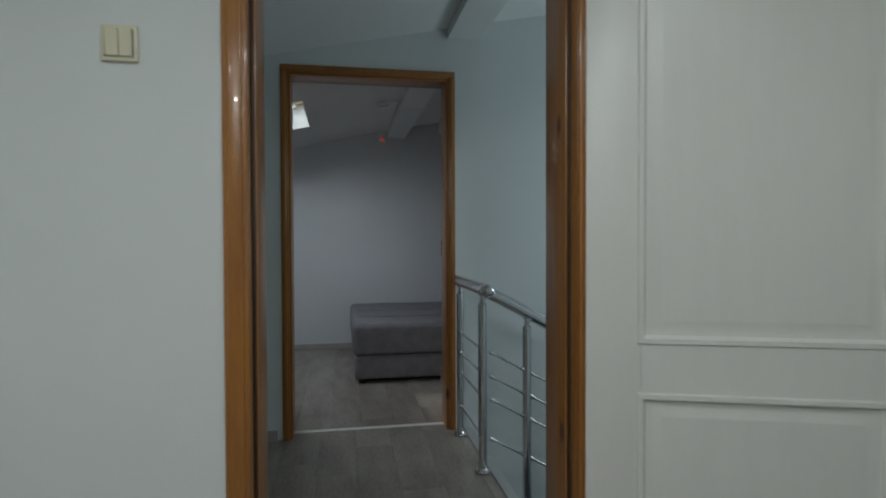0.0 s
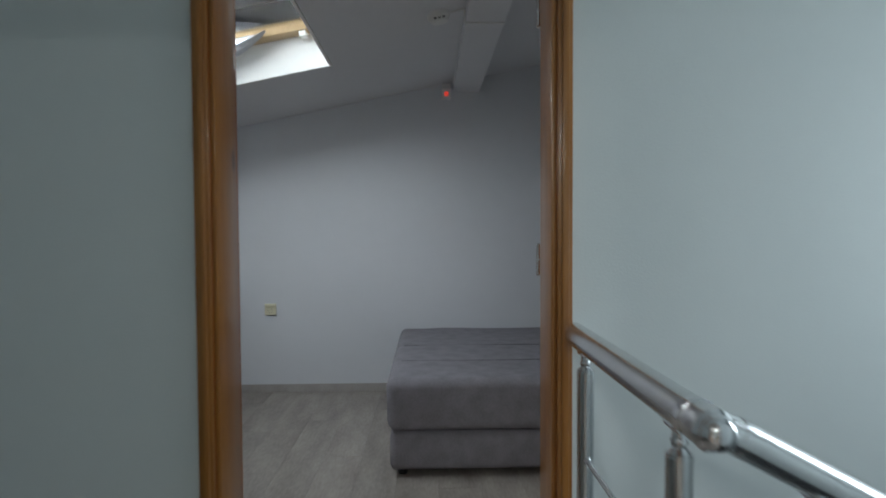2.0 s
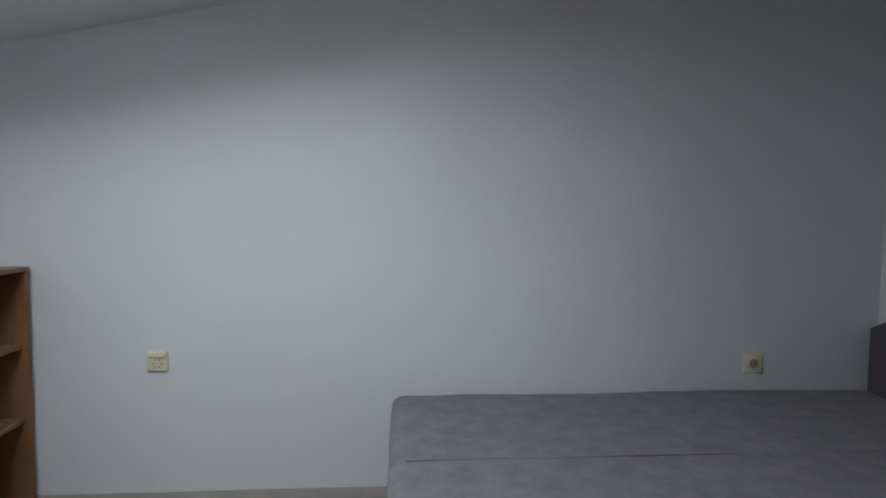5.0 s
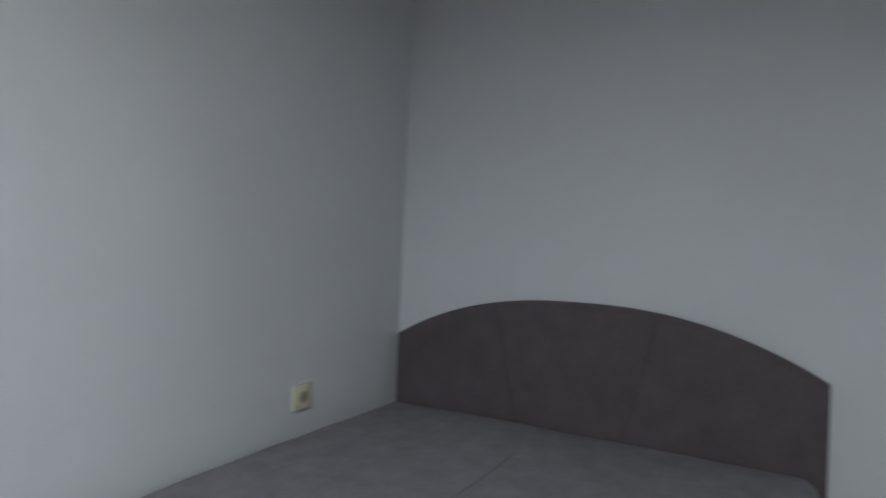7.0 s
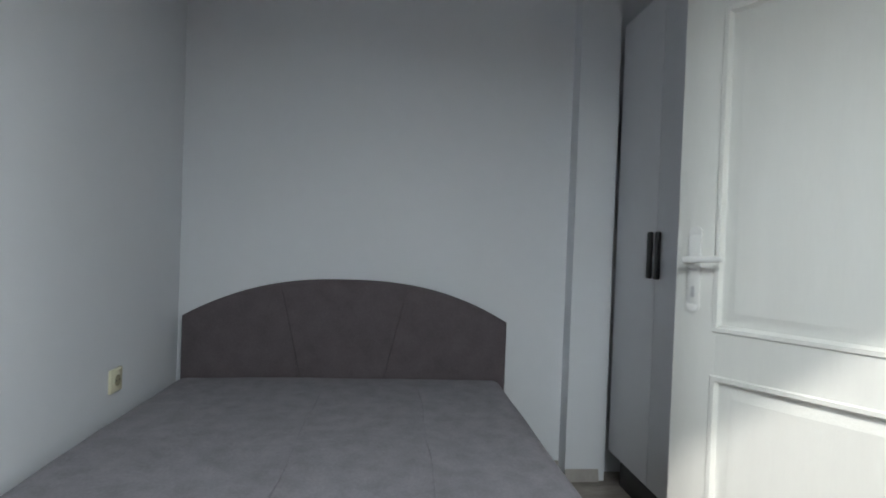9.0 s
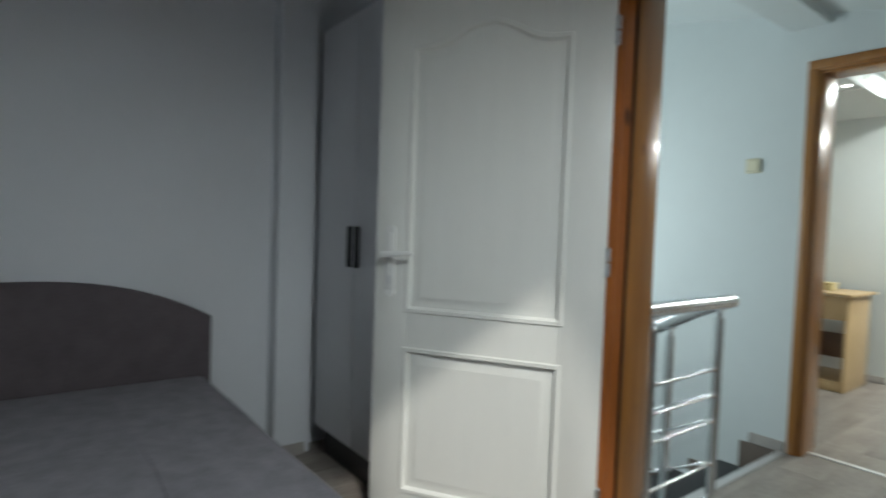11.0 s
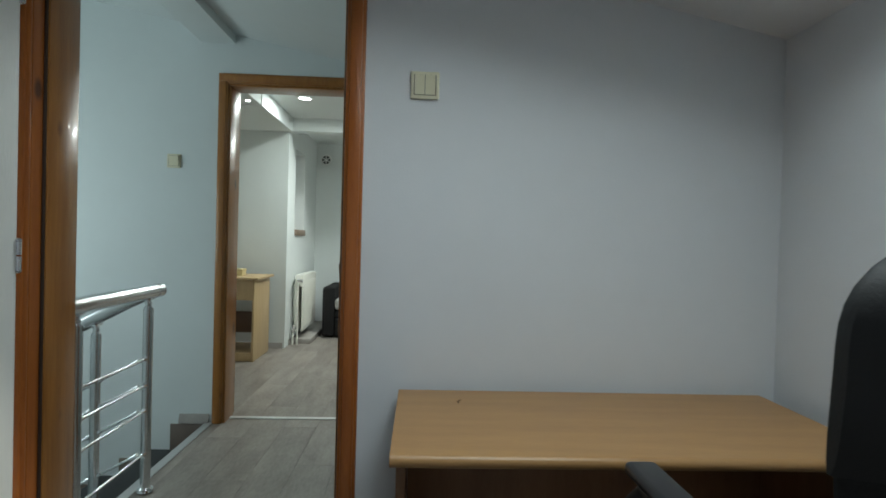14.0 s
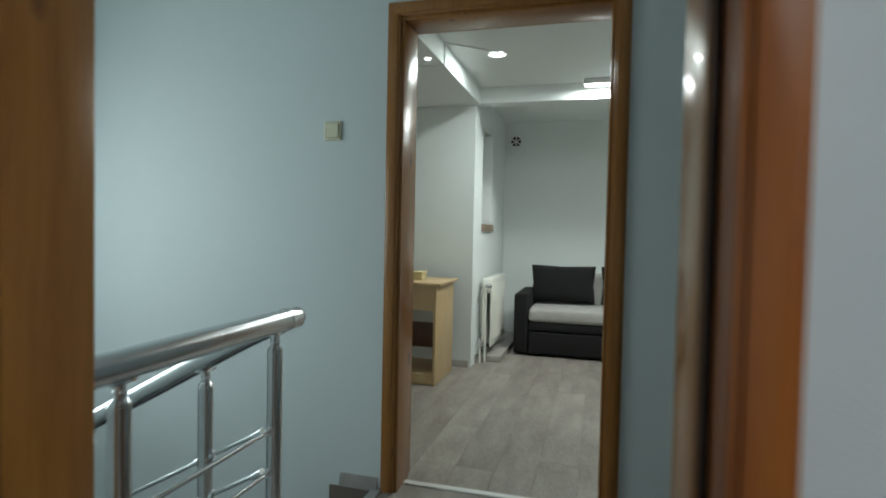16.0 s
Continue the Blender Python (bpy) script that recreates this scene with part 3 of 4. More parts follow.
def railing():
    rail = tagged(empty("stair_railing", (0.015, -0.4, 0)), "brushed aluminium stair railing with four thin bars", "railing")
    o = Vector((0.015, -0.4, 0))
    slope = 0.5416
    top = 0.874

    def add(name, bm, material, parent=rail, label=""):
        bmesh.ops.translate(bm, verts=bm.verts, vec=-o)
        return part(name, bm, material, parent, label)
    r = 0.03
    bm = tube(B(), (RX, YB0 - 0.002, top), (RX, -0.722, top), r, seg=32)
    add("handrail", bm, M_STEEL)
    bm = tube(B(), (RX, -0.665, top), (RX, -0.678, top), r + 0.0025, seg=32)
    add("collar", bm, M_CHROME)
    bm = tube(B(), (RX, -0.722, top), (RX, -0.737, top), r + 0.001, r - 0.008, seg=32)
    ball(bm, (RX, -0.73, top), r - 0.004, (1, 0.8, 1), 24)
    add("end_cap", bm, M_CHROME, rail, "chromed end cap")

    def zr(x):
        return 0.812 - slope * (x - 0.133)
    bm = tube(B(), (0.10, -0.618, zr(0.10)), (1.9, -0.618, zr(1.9)), r, seg=32)
    add("handrail", bm, M_STEEL)
    bm = tube(B(), (RX, -0.618, top - 0.004), (0.12, -0.618, zr(0.12)), r * 0.97, seg=28)
    ball(bm, (0.11, -0.618, zr(0.11)), r + 0.0005, (1, 1, 1), 24)
    add("elbow", bm, M_STEEL, rail, "brushed elbow joint")

    def post(x, y, ztop, zfoot):
        bm = tube(B(), (x, y, zfoot + 0.006), (x, y, ztop - 0.07), 0.0205, seg=28)
        p = add("post", bm, M_STEEL)
        bm = tube(B(), (x, y, zfoot), (x, y, zfoot + 0.009), 0.036, 0.033, seg=28)
        tube(bm, (x, y, zfoot + 0.009), (x, y, zfoot + 0.016), 0.026, 0.021, seg=28)
        add("foot_flange", bm, M_CHROME, p)
        bm = tube(B(), (x, y, ztop - 0.075), (x, y, ztop - 0.062), 0.0215, 0.013, seg=24)
        tube(bm, (x, y, ztop - 0.062), (x, y, ztop - 0.032), 0.011, seg=20)
        ball(bm, (x, y, ztop - 0.052), 0.0135)
        box(bm, (x - 0.014, y - 0.028, ztop - 0.034), (x + 0.014, y + 0.028, ztop - 0.027), 0.002)
        add("saddle", bm, M_CHROME, p)
    post(RX, -0.107, top, 0.005)
    post(RX, -0.618, top, 0.005)
    xs = [0.235, 0.66, 1.08, 1.48]
    for x in xs:
        post(x, -0.618, zr(x), -RISE * (int((x - S0) / RUN) + 1))
    bars = (0.172, 0.36, 0.472, 0.585)
    for h in bars:
        a, b = Vector((RX, -0.127, h)), Vector((RX, -0.598, h))
        bm = tube(B(), a, b, 0.0062, seg=14)
        bar = add("bar", bm, M_STEEL)
        for y0, y1 in ((-0.125, -0.147), (-0.598, -0.577)):
            add("bar_holder", tube(B(), (RX, y0, h), (RX, y1, h), 0.011, 0.009, seg=16), M_CHROME, bar)
        bm = tube(B(), (0.05, -0.618, h - 0.012), (1.85, -0.618, h - slope * 1.82), 0.0062, seg=14)
        bar = add("bar", bm, M_STEEL)
        add("bar_holder", tube(B(), (0.05, -0.618, h - 0.012), (0.082, -0.618, h - 0.03), 0.011, 0.009, seg=16), M_CHROME, bar)
        for x in xs[:2]:
            z = h - slope * (x - 0.03)
            add("bar_holder", tube(B(), (x - 0.03, -0.618, z + 0.03 * slope), (x + 0.03, -0.618, z - 0.03 * slope), 0.0105, seg=16), M_CHROME, bar)
    return rail


railing()


# ---- switches and sockets
# ivory darkened to paint the shade in the gaps around switch rockers
M_GAP_SHADE = mat("shadowed_ivory", (0.22, 0.20, 0.14), 0.6)
def wall_plate(name, at, turn, size, rockers, material, label, category):
    """A moulded wall plate; local y points out of the wall."""
    thing = tagged(empty(name, at, turn), label, category)
    w, h = size
    block("plate", (-w / 2, 0.0003, -h / 2), (w / 2, 0.011, h / 2), material, thing, 0.004, seg=3)
    if rockers:
        step = (w - 0.022) / rockers
        # no hollow: a thin dark sheet on the plate paints the gap shade
        block("recess", (-w / 2 + 0.009, 0.0112, -h / 2 + 0.010), (w / 2 - 0.009, 0.0125, h / 2 - 0.010), M_GAP_SHADE, thing)
        for i in range(rockers):
            a = -w / 2 + 0.011 + i * step
            bm = prism(B(), [(0.009, -h / 2 + 0.012), (0.0145, -h / 2 + 0.012), (0.0185, h / 2 - 0.012), (0.009, h / 2 - 0.012)], "x", a + 0.001, a + step - 0.001)
            part("rocker", bm, M_PLASTIC, thing, "glossy ivory rocker", smooth=None)
    return thing


def socket(at, turn, label, lid=False):
    s = wall_plate("wall_socket", at, turn, (0.082, 0.082), 0, M_PLASTIC, label, "socket")
    if lid:
        block("lid", (-0.034, 0.011, 0.016), (0.034, 0.019, 0.036), M_PLASTIC, s, 0.002)
        for i in range(6):
            a = i * math.pi / 3
            part("socket_hole", tube(B(), (0.016 * math.cos(a), 0.0112, -0.01 + 0.016 * math.sin(a)), (0.016 * math.cos(a), 0.0122, -0.01 + 0.016 * math.sin(a)), 0.0025, seg=10), M_BLACK, s)
    else:
        bm = tube(B(), (0, 0.0112, 0), (0, 0.0135, 0), 0.028, 0.025, seg=28)
        part("collar", bm, M_PLASTIC, s)
        # flat disc on the collar; its darkened ivory paints the well's shade
        part("well", tube(B(), (0, 0.0136, 0), (0, 0.0142, 0), 0.0195, seg=28), mat("well_shade_ivory", (0.4, 0.36, 0.24), 0.5), s)
        for dx in (-0.0095, 0.0095):
            part("socket_hole", tube(B(), (dx, 0.0143, 0), (dx, 0.015, 0), 0.0028, seg=10), M_BLACK, s)
    return s


wall_plate("light_switch", (-1.158, YB1, 1.588), 0, (0.084, 0.08), 2, M_PLASTIC, "ivory double light switch beside the bedroom door", "light switch")
wall_plate("light_switch", (0.31, YA0, 1.56), 0, (0.08, 0.082), 1, M_PLASTIC, "ivory single light switch on the landing wall", "light switch")
wall_plate("light_switch", (-1.148, YA1, 1.578), 180, (0.082, 0.086), 2, M_PLASTIC, "ivory double light switch beside the living room door", "light switch")
socket((-1.495, FAR, 0.594), 180, "beige wall socket with flap on the bedroom wall", True)
socket((0.978, FAR, 0.558), 180, "ivory earthed wall socket above the bed")


# ---- bed
def bed():
    x0, x1, y0, y1 = -0.565, 1.467, 1.10, FAR - 0.04
    b = tagged(empty("double_bed", ((x0 + x1) / 2, (y0 + y1) / 2, 0)), "grey upholstered double bed with an arched headboard", "bed")
    o = Vector(((x0 + x1) / 2, (y0 + y1) / 2, 0))

    def add(name, bm, material, parent=b, label="", smooth=60):
        bmesh.ops.translate(bm, verts=bm.verts, vec=-o)
        return part(name, bm, material, parent, label, smooth)
    bm = box(B(), (x0, y0, 0.216), (x1, y1, 0.462), 0.045, 5)
    bmesh.ops.subdivide_edges(bm, edges=[e for e in bm.edges if e.calc_length() > 0.4], cuts=14, use_grid_fill=True)
    for v in bm.verts:
        if v.co.z > 0.45:
            v.co.z += 0.006 * noise.noise(v.co * 2.3) + 0.004 * noise.noise(v.co * 6)
        elif v.co.z > 0.24:
            n = 0.007 * noise.noise(v.co * 3.1)
            v.co.y += n if v.co.y < y0 + 0.1 else 0
            v.co.x += n if v.co.x < x0 + 0.1 else 0
    mattress = add("mattress", bm, M_BED, b, "grey fabric covered mattress")
    for u in (-0.17, 0.225):
        bm = B()
        pts = [Vector((x0 + 0.05 + (x1 - x0 - 0.1) * i / 30, y0 + 0.55 + u + 0.004 * math.sin(i * 0.7), 0.463)) for i in range(31)]
        for p, q in zip(pts, pts[1:]):
            tube(bm, p, q, 0.003, seg=6, caps=False)
        add("seam", bm, M_BED, mattress)
    bm = box(B(), (x0 + 0.012, y0 + 0.012, 0.03), (x1 - 0.005, y1 - 0.01, 0.213), 0.03, 4)
    add("base", bm, M_BED, b, "grey fabric covered box base")
    for x in (x0 + 0.07, x1 - 0.1):
        for y in (y0 + 0.07, y1 - 0.08):
            add("leg", tube(B(), (x, y, 0.0), (x, y, 0.033), 0.022, 0.028), M_BLACK)
    ym, half = (y0 + y1) / 2 - 0.013, (y1 - y0) / 2 + 0.012
    out = [(ym - half, 0.08)]
    for i in range(41):
        u = -1 + 2 * i / 40
        e = 0.715 + 0.175 * (1 - abs(u) ** 2.4)
        out.append((ym + u * half, e))
    out.append((ym + half, 0.08))
    bm = prism(B(), out, "x", x1 + 0.004, x1 + 0.058)
    sharp = [e for e in bm.edges if e.is_manifold and e.calc_face_angle() > 1.2]
    bmesh.ops.bevel(bm, geom=sharp, offset=0.012, segments=3, profile=0.5, affect="EDGES")
    head = add("headboard", bm, M_HEAD, b, "brown-grey arched fabric headboard", 40)
    for y, top, lean in ((ym - 0.16, 0.865, -0.1), (ym + 0.2, 0.865, 0.1)):
        add("seam", tube(B(), (x1 + 0.003, y, 0.44), (x1 + 0.003, y + lean, top), 0.004, seg=6), M_HEAD, head)
    return b


bed()


# ---- wardrobe
def wardrobe():
    x0, x1, y0, y1 = 0.66, 1.42, YB1 + 0.02, 0.595
    w = tagged(empty("wardrobe", ((x0 + x1) / 2, y0, 0)), "tall grey-white two-door wardrobe with dark handles", "wardrobe")
    o = Vector(((x0 + x1) / 2, y0, 0))

    def add(name, lo, hi, material, parent=w, bevel=0.002, label=""):
        return part(name, box(B(), Vector(lo) - o, Vector(hi) - o, bevel), material, parent, label)
    add("body", (x0, y0, 0.15), (x1, y1 - 0.019, 2.08), M_WARD)
    add("plinth", (x0 + 0.02, y0, 0.001), (x1 - 0.02, y1 - 0.05, 0.15), M_BLACK, label="dark recessed plinth")
    xm = 1.04
    for a, b, hx in ((x0, xm - 0.0015, xm - 0.032), (xm + 0.0015, x1, xm + 0.032)):
        d = add("door", (a, y1 - 0.018, 0.155), (b, y1, 2.08), M_WARD, w, 0.002)
        add("handle", (hx - 0.012, y1, 0.962), (hx + 0.012, y1 + 0.018, 1.145), M_BLACK, d, 0.005, "dark bar handle")
    return w


wardrobe()


# ---- writing desk in the bedroom
def bedroom_desk():
    x0, x1, y0, y1, zt = -2.185, -1.105, YB1 + 0.03, 0.735, 0.695
    d = tagged(empty("writing_desk", ((x0 + x1) / 2, (y0 + y1) / 2, 0)), "beech laminate desk with a rounded front edge", "desk")
    o = Vector(((x0 + x1) / 2, (y0 + y1) / 2, 0))

    def add(name, bm, material, parent=d, label=""):
        bmesh.ops.translate(bm, verts=bm.verts, vec=-o)
        return part(name, bm, material, parent, label)
    nose = [(y1 - 0.014 + 0.014 * math.sin(a), zt - 0.014 + 0.014 * math.cos(a)) for a in [math.pi * i / 12 for i in range(13)]]
    bm = prism(B(), [(y0, zt)] + nose + [(y0, zt - 0.028)], "x", x0, x1)
    add("tabletop", bm, M_BEECH)
    add("side_panel", box(B(), (x0 + 0.012, y0 + 0.03, 0.001), (x0 + 0.032, y1 - 0.06, zt - 0.0285), 0.001), M_SHELF)
    add("side_panel", box(B(), (x1 - 0.032, y0 + 0.03, 0.001), (x1 - 0.012, y1 - 0.06, zt - 0.0285), 0.001), M_SHELF)
    add("back_panel", box(B(), (x0 + 0.033, y0 + 0.06, 0.32), (x1 - 0.033, y0 + 0.078, zt - 0.0285), 0.001), M_SHELF)
    bm = B()
    for p, q in (((0.0, 0.0), (0.012, 0.016)), ((0.012, 0.016), (0.006, 0.022)), ((0.006, 0.022), (0.01, 0.03))):
        tube(bm, (-1.28 + p[0], 0.33 + p[1], zt + 0.0012), (-1.28 + q[0], 0.33 + q[1], zt + 0.0012), 0.0014, seg=6)
    add("scratch", bm, M_DARKWOOD)
    return d


bedroom_desk()


# ---- bookshelf and what lies in it
def bookshelf():
    x0, x1, y0, y1, h = XW + 0.02, -1.96, 2.16, 2.525, 0.972
    s = tagged(empty("bookshelf", (x0, y0, 0)), "brown beech open bookshelf against the corner", "bookshelf")
    o = Vector((x0, y0, 0))

    def add(name, lo, hi, parent=s, m=M_SHELF):
        return part(name, box(B(), Vector(lo) - o, Vector(hi) - o, 0.0012), m, parent)
    t = 0.018
    add("side_panel", (x0, y0, 0.03), (x1, y0 + t, h - t))
    add("side_panel", (x0, y1 - t, 0.03), (x1, y1, h - t))
    add("top", (x0, y0 - 0.002, h - t), (x1 + 0.004, y1 + 0.002, h))
    add("back_panel", (x0, y0 + t, 0.05), (x0 + 0.006, y1 - t, h - t))
    for z in (0.05, 0.365, 0.655):
        add("shelf", (x0 + 0.007, y0 + t, z), (x1 - 0.02 if z > 0.1 else x1, y1 - t, z + t))
    for x in (x0 + 0.04, x1 - 0.04):
        for y in (y0 + 0.04, y1 - 0.04):
            part("foot", tube(B(), Vector((x, y, 0)) - o, Vector((x, y, 0.031)) - o, 0.018), M_BLACK, s)
    return s


bookshelf()
pw = tagged(empty("power_adapter", (-2.06, 2.25, 0.674)), "white power adapter with a coiled cable on the shelf", "adapter")
part("body", box(B(), (-0.03, -0.05, 0.0), (0.03, 0.04, 0.045), 0.006, 3), M_WHITE, pw)
bm = B()
for i in range(36):
    a, b = i * 0.5, (i + 1) * 0.5
    tube(bm, (0.045 * math.cos(a) + 0.02, 0.06 * math.sin(a) + 0.11, 0.006 + 0.0012 * i), (0.045 * math.cos(b) + 0.02, 0.06 * math.sin(b) + 0.11, 0.006 + 0.0012 * (i + 1)), 0.004, seg=7)
part("cable", bm, M_WHITE, pw)
dk = tagged(empty("cable_bundle", (-2.03, 2.2, 0.674)), "small black cable bundle on the shelf", "cable")
bm = B()
for i in range(22):
    a, b = i * 0.6, (i + 1) * 0.6
    tube(bm, (0.03 * math.cos(a), 0.022 * math.sin(a), 0.005 + 0.001 * i), (0.03 * math.cos(b), 0.022 * math.sin(b), 0.005 + 0.001 * (i + 1)), 0.005, seg=7)
part("coil", bm, M_BLACK, dk)
pp = B()
for i in range(5):
    box(pp, (-2.19, 2.19 + 0.004 * i, 0.384 + 0.0022 * i), (-2.01, 2.41 + 0.003 * i, 0.386 + 0.0022 * i))
tagged(part("paper_stack", pp, M_PAPER), "thin stack of white paper on the lower shelf", "paper")


# ---- office chair
def office_chair(at, turn):
    c = tagged(empty("office_chair", at, turn), "black office chair with leather headrest and mesh back", "chair")
    bm = B()
    for i in range(5):
        a = i * 2 * math.pi / 5 + 0.3
        d = Vector((math.cos(a), math.sin(a), 0))
        tube(bm, d * 0.03 + Vector((0, 0, 0.11)), d * 0.29 + Vector((0, 0, 0.075)), 0.026, 0.016, seg=12)
    tube(bm, (0, 0, 0.08), (0, 0, 0.15), 0.04, seg=20)
    part("star_base", bm, M_BLACK, c)
    for i in range(5):
        a = i * 2 * math.pi / 5 + 0.3
        d, n = Vector((math.cos(a), math.sin(a), 0)), Vector((-math.sin(a), math.cos(a), 0))
        bm = B()
        for s in (-1, 1):
            p = d * 0.29 + Vector((0, 0, 0.028))
            tube(bm, p + n * s * 0.008, p + n * s * 0.024, 0.027, seg=18)
        tube(bm, d * 0.29 + Vector((0, 0, 0.03)), d * 0.29 + Vector((0, 0, 0.08)), 0.008, seg=10)
        part("caster", bm, M_BLACK, c)
    part("gas_lift", tube(tube(B(), (0, 0, 0.15), (0, 0, 0.3), 0.028), (0, 0, 0.3), (0, 0, 0.43), 0.017), M_BLACK, c)
    bm = box(B(), (-0.24, -0.23, 0.43), (0.24, 0.25, 0.52), 0.04, 4)
    part("seat", bm, M_LEATHER, c, "black padded seat")
    # the back, seen from the desk side, is at local -y
    def sheet(z0, z1, w0, w1, d, rows=14, cols=12, thick=0.05):
        bm = B()
        front, rear = [], []
        for i in range(rows + 1):
            u = i / rows
            z = z0 + (z1 - z0) * u
            w = w0 + (w1 - w0) * u
            if z1 > 1.1:
                w *= max(0.35, 1 - 0.65 * ((u - 0.45) / 0.55) ** 3) if u > 0.45 else 1
            lean = -0.24 - 0.10 * (z - 0.55) - 0.03 * math.sin((z - 0.5) * 4)
            fr, re_ = [], []
            for j in range(cols + 1):
                v = -1 + 2 * j / cols
                curve = 0.045 * v * v
                t = thick * (1 - abs(v) ** 4 * 0.6) * (1 - (2 * u - 1) ** 6 * 0.6)
                fr.append(bm.verts.new((w * v, lean + curve + t / 2 + d, z)))
                re_.append(bm.verts.new((w * v, lean + curve - t / 2 + d, z)))
            front.append(fr), rear.append(re_)
        for i in range(rows):
            for j in range(cols):
                bm.faces.new((front[i][j], front[i][j + 1], front[i + 1][j + 1], front[i + 1][j]))
                bm.faces.new((rear[i][j + 1], rear[i][j], rear[i + 1][j], rear[i + 1][j + 1]))
            bm.faces.new((front[i][0], front[i + 1][0], rear[i + 1][0], rear[i][0]))
            bm.faces.new((front[i + 1][cols], front[i][cols], rear[i][cols], rear[i + 1][cols]))
        for j in range(cols):
            bm.faces.new((front[0][j + 1], front[0][j], rear[0][j], rear[0][j + 1]))
            bm.faces.new((front[rows][j], front[rows][j + 1], rear[rows][j + 1], rear[rows][j]))
        return bm
    part("headrest", sheet(0.89, 1.18, 0.243, 0.24, 0.0), M_LEATHER, c, "black leather upper back", 60)
    part("backrest", sheet(0.54, 0.915, 0.18, 0.24, 0.0, thick=0.018), mat("black_mesh", (0.02, 0.02, 0.022), 0.7, vary=0.3, scale=90, bump=0.9, bump_scale=700), c, "black mesh back", 60)
    for s in (-1, 1):
        bm = B()
        pts = [Vector((s * 0.22, -0.10, 0.47)), Vector((s * 0.275, -0.14, 0.56)), Vector((s * 0.28, -0.14, 0.66)), Vector((s * 0.28, -0.06, 0.712)), Vector((s * 0.28, 0.10, 0.707)), Vector((s * 0.28, 0.155, 0.66)), Vector((s * 0.275, 0.13, 0.57)), Vector((s * 0.22, 0.12, 0.47))]
        for p, q in zip(pts, pts[1:]):
            tube(bm, p, q, 0.02, seg=12)
            ball(bm, q, 0.02, seg=12)
        arm = part("armrest", bm, M_BLACK, c, "black plastic loop armrest")
        part("arm_pad", box(B(), (s * 0.28 - 0.03, -0.09, 0.722), (s * 0.28 + 0.03, 0.145, 0.747), 0.011, 3), M_BLACK, arm)
    part("back_bracket", tube(tube(B(), (0, -0.05, 0.425), (0, -0.30, 0.425), 0.02), (0, -0.295, 0.42), (0, -0.275, 0.75), 0.02), M_BLACK, c)
    return c


office_chair((-1.845, 1.01, 0), 181)


# ---- on the bedroom ceiling and walls
sensor = tagged(empty("motion_sensor", (-0.235, FAR - 0.003, 2.135)), "white motion sensor with a red light in the ceiling corner", "sensor")
bm = prism(B(), [(0.0, 0.055), (-0.035, 0.05), (-0.05, 0.01), (-0.032, -0.045), (0.0, -0.055)], "x", -0.03, 0.03)
part("housing", bm, M_WHITE, sensor, smooth=None)
part("indicator", ball(B(), (0.0, -0.04, -0.022), 0.017, (1, 0.5, 1.1)), M_RED, sensor, "lit red lens")
smoke_m = Matrix.Translation((-0.315, 1.22, roof(-0.315))) @ Matrix.Rotation(-tilt, 4, "Y")
smoke = tagged(empty("smoke_detector"), "round white smoke detector under the ceiling", "smoke detector")
smoke.matrix_world = smoke_m
part("housing", tube(tube(B(), (0, 0, -0.02), (0, 0, -0.001), 0.055, seg=32), (0, 0, -0.042), (0, 0, -0.02), 0.038, 0.054, seg=32), M_WHITE, smoke)
for i in range(3):
    part("slot", box(B(), (-0.028 + 0.02 * i, -0.045, -0.036), (-0.016 + 0.02 * i, -0.036, -0.03), 0.001), M_BLACK, smoke)
bm = tube(B(), (-0.262, 1.22, roof(-0.262) - 0.004), (-0.189, 1.22, roof(-0.189) - 0.004), 0.004, seg=8)
tube(bm, (-0.1895, 1.22, roof(-0.189) - 0.004), (-0.1895, 1.22, 2.131), 0.004, seg=8)
tube(bm, (-0.1895, 1.22, 2.131), (0.0, 1.22, 2.131), 0.004, seg=8)
tagged(part("ceiling_cable", bm, M_WHITE), "thin white cable from detector over the beam", "cable")

# foil shade hanging in the roof window
bm = B()
NX, NY = 40, 14
grid = []
for i in range(NX + 1):
    row = []
    for j in range(NY + 1):
        u, v = i / NX, j / NY
        drop = 0.15 * v * (1 - u ** 5)
        p = Vector((0.03 + u * (L - 0.36), W - 0.13 - 0.03 * math.sin(v * 3.0) + 0.012 * noise.noise(Vector((u * 9, v * 5, 1))), 0.015 - drop))
        row.append(bm.verts.new(frame_m @ p))
    grid.append(row)
for i in range(NX):
    for j in range(NY):
        bm.faces.new((grid[i][j], grid[i + 1][j], grid[i + 1][j + 1], grid[i][j + 1]))
bmesh.ops.solidify(bm, geom=bm.faces, thickness=0.003)
part("sun_shade", bm, M_FOIL, rw, "crumpled silver foil sun shade", 80)

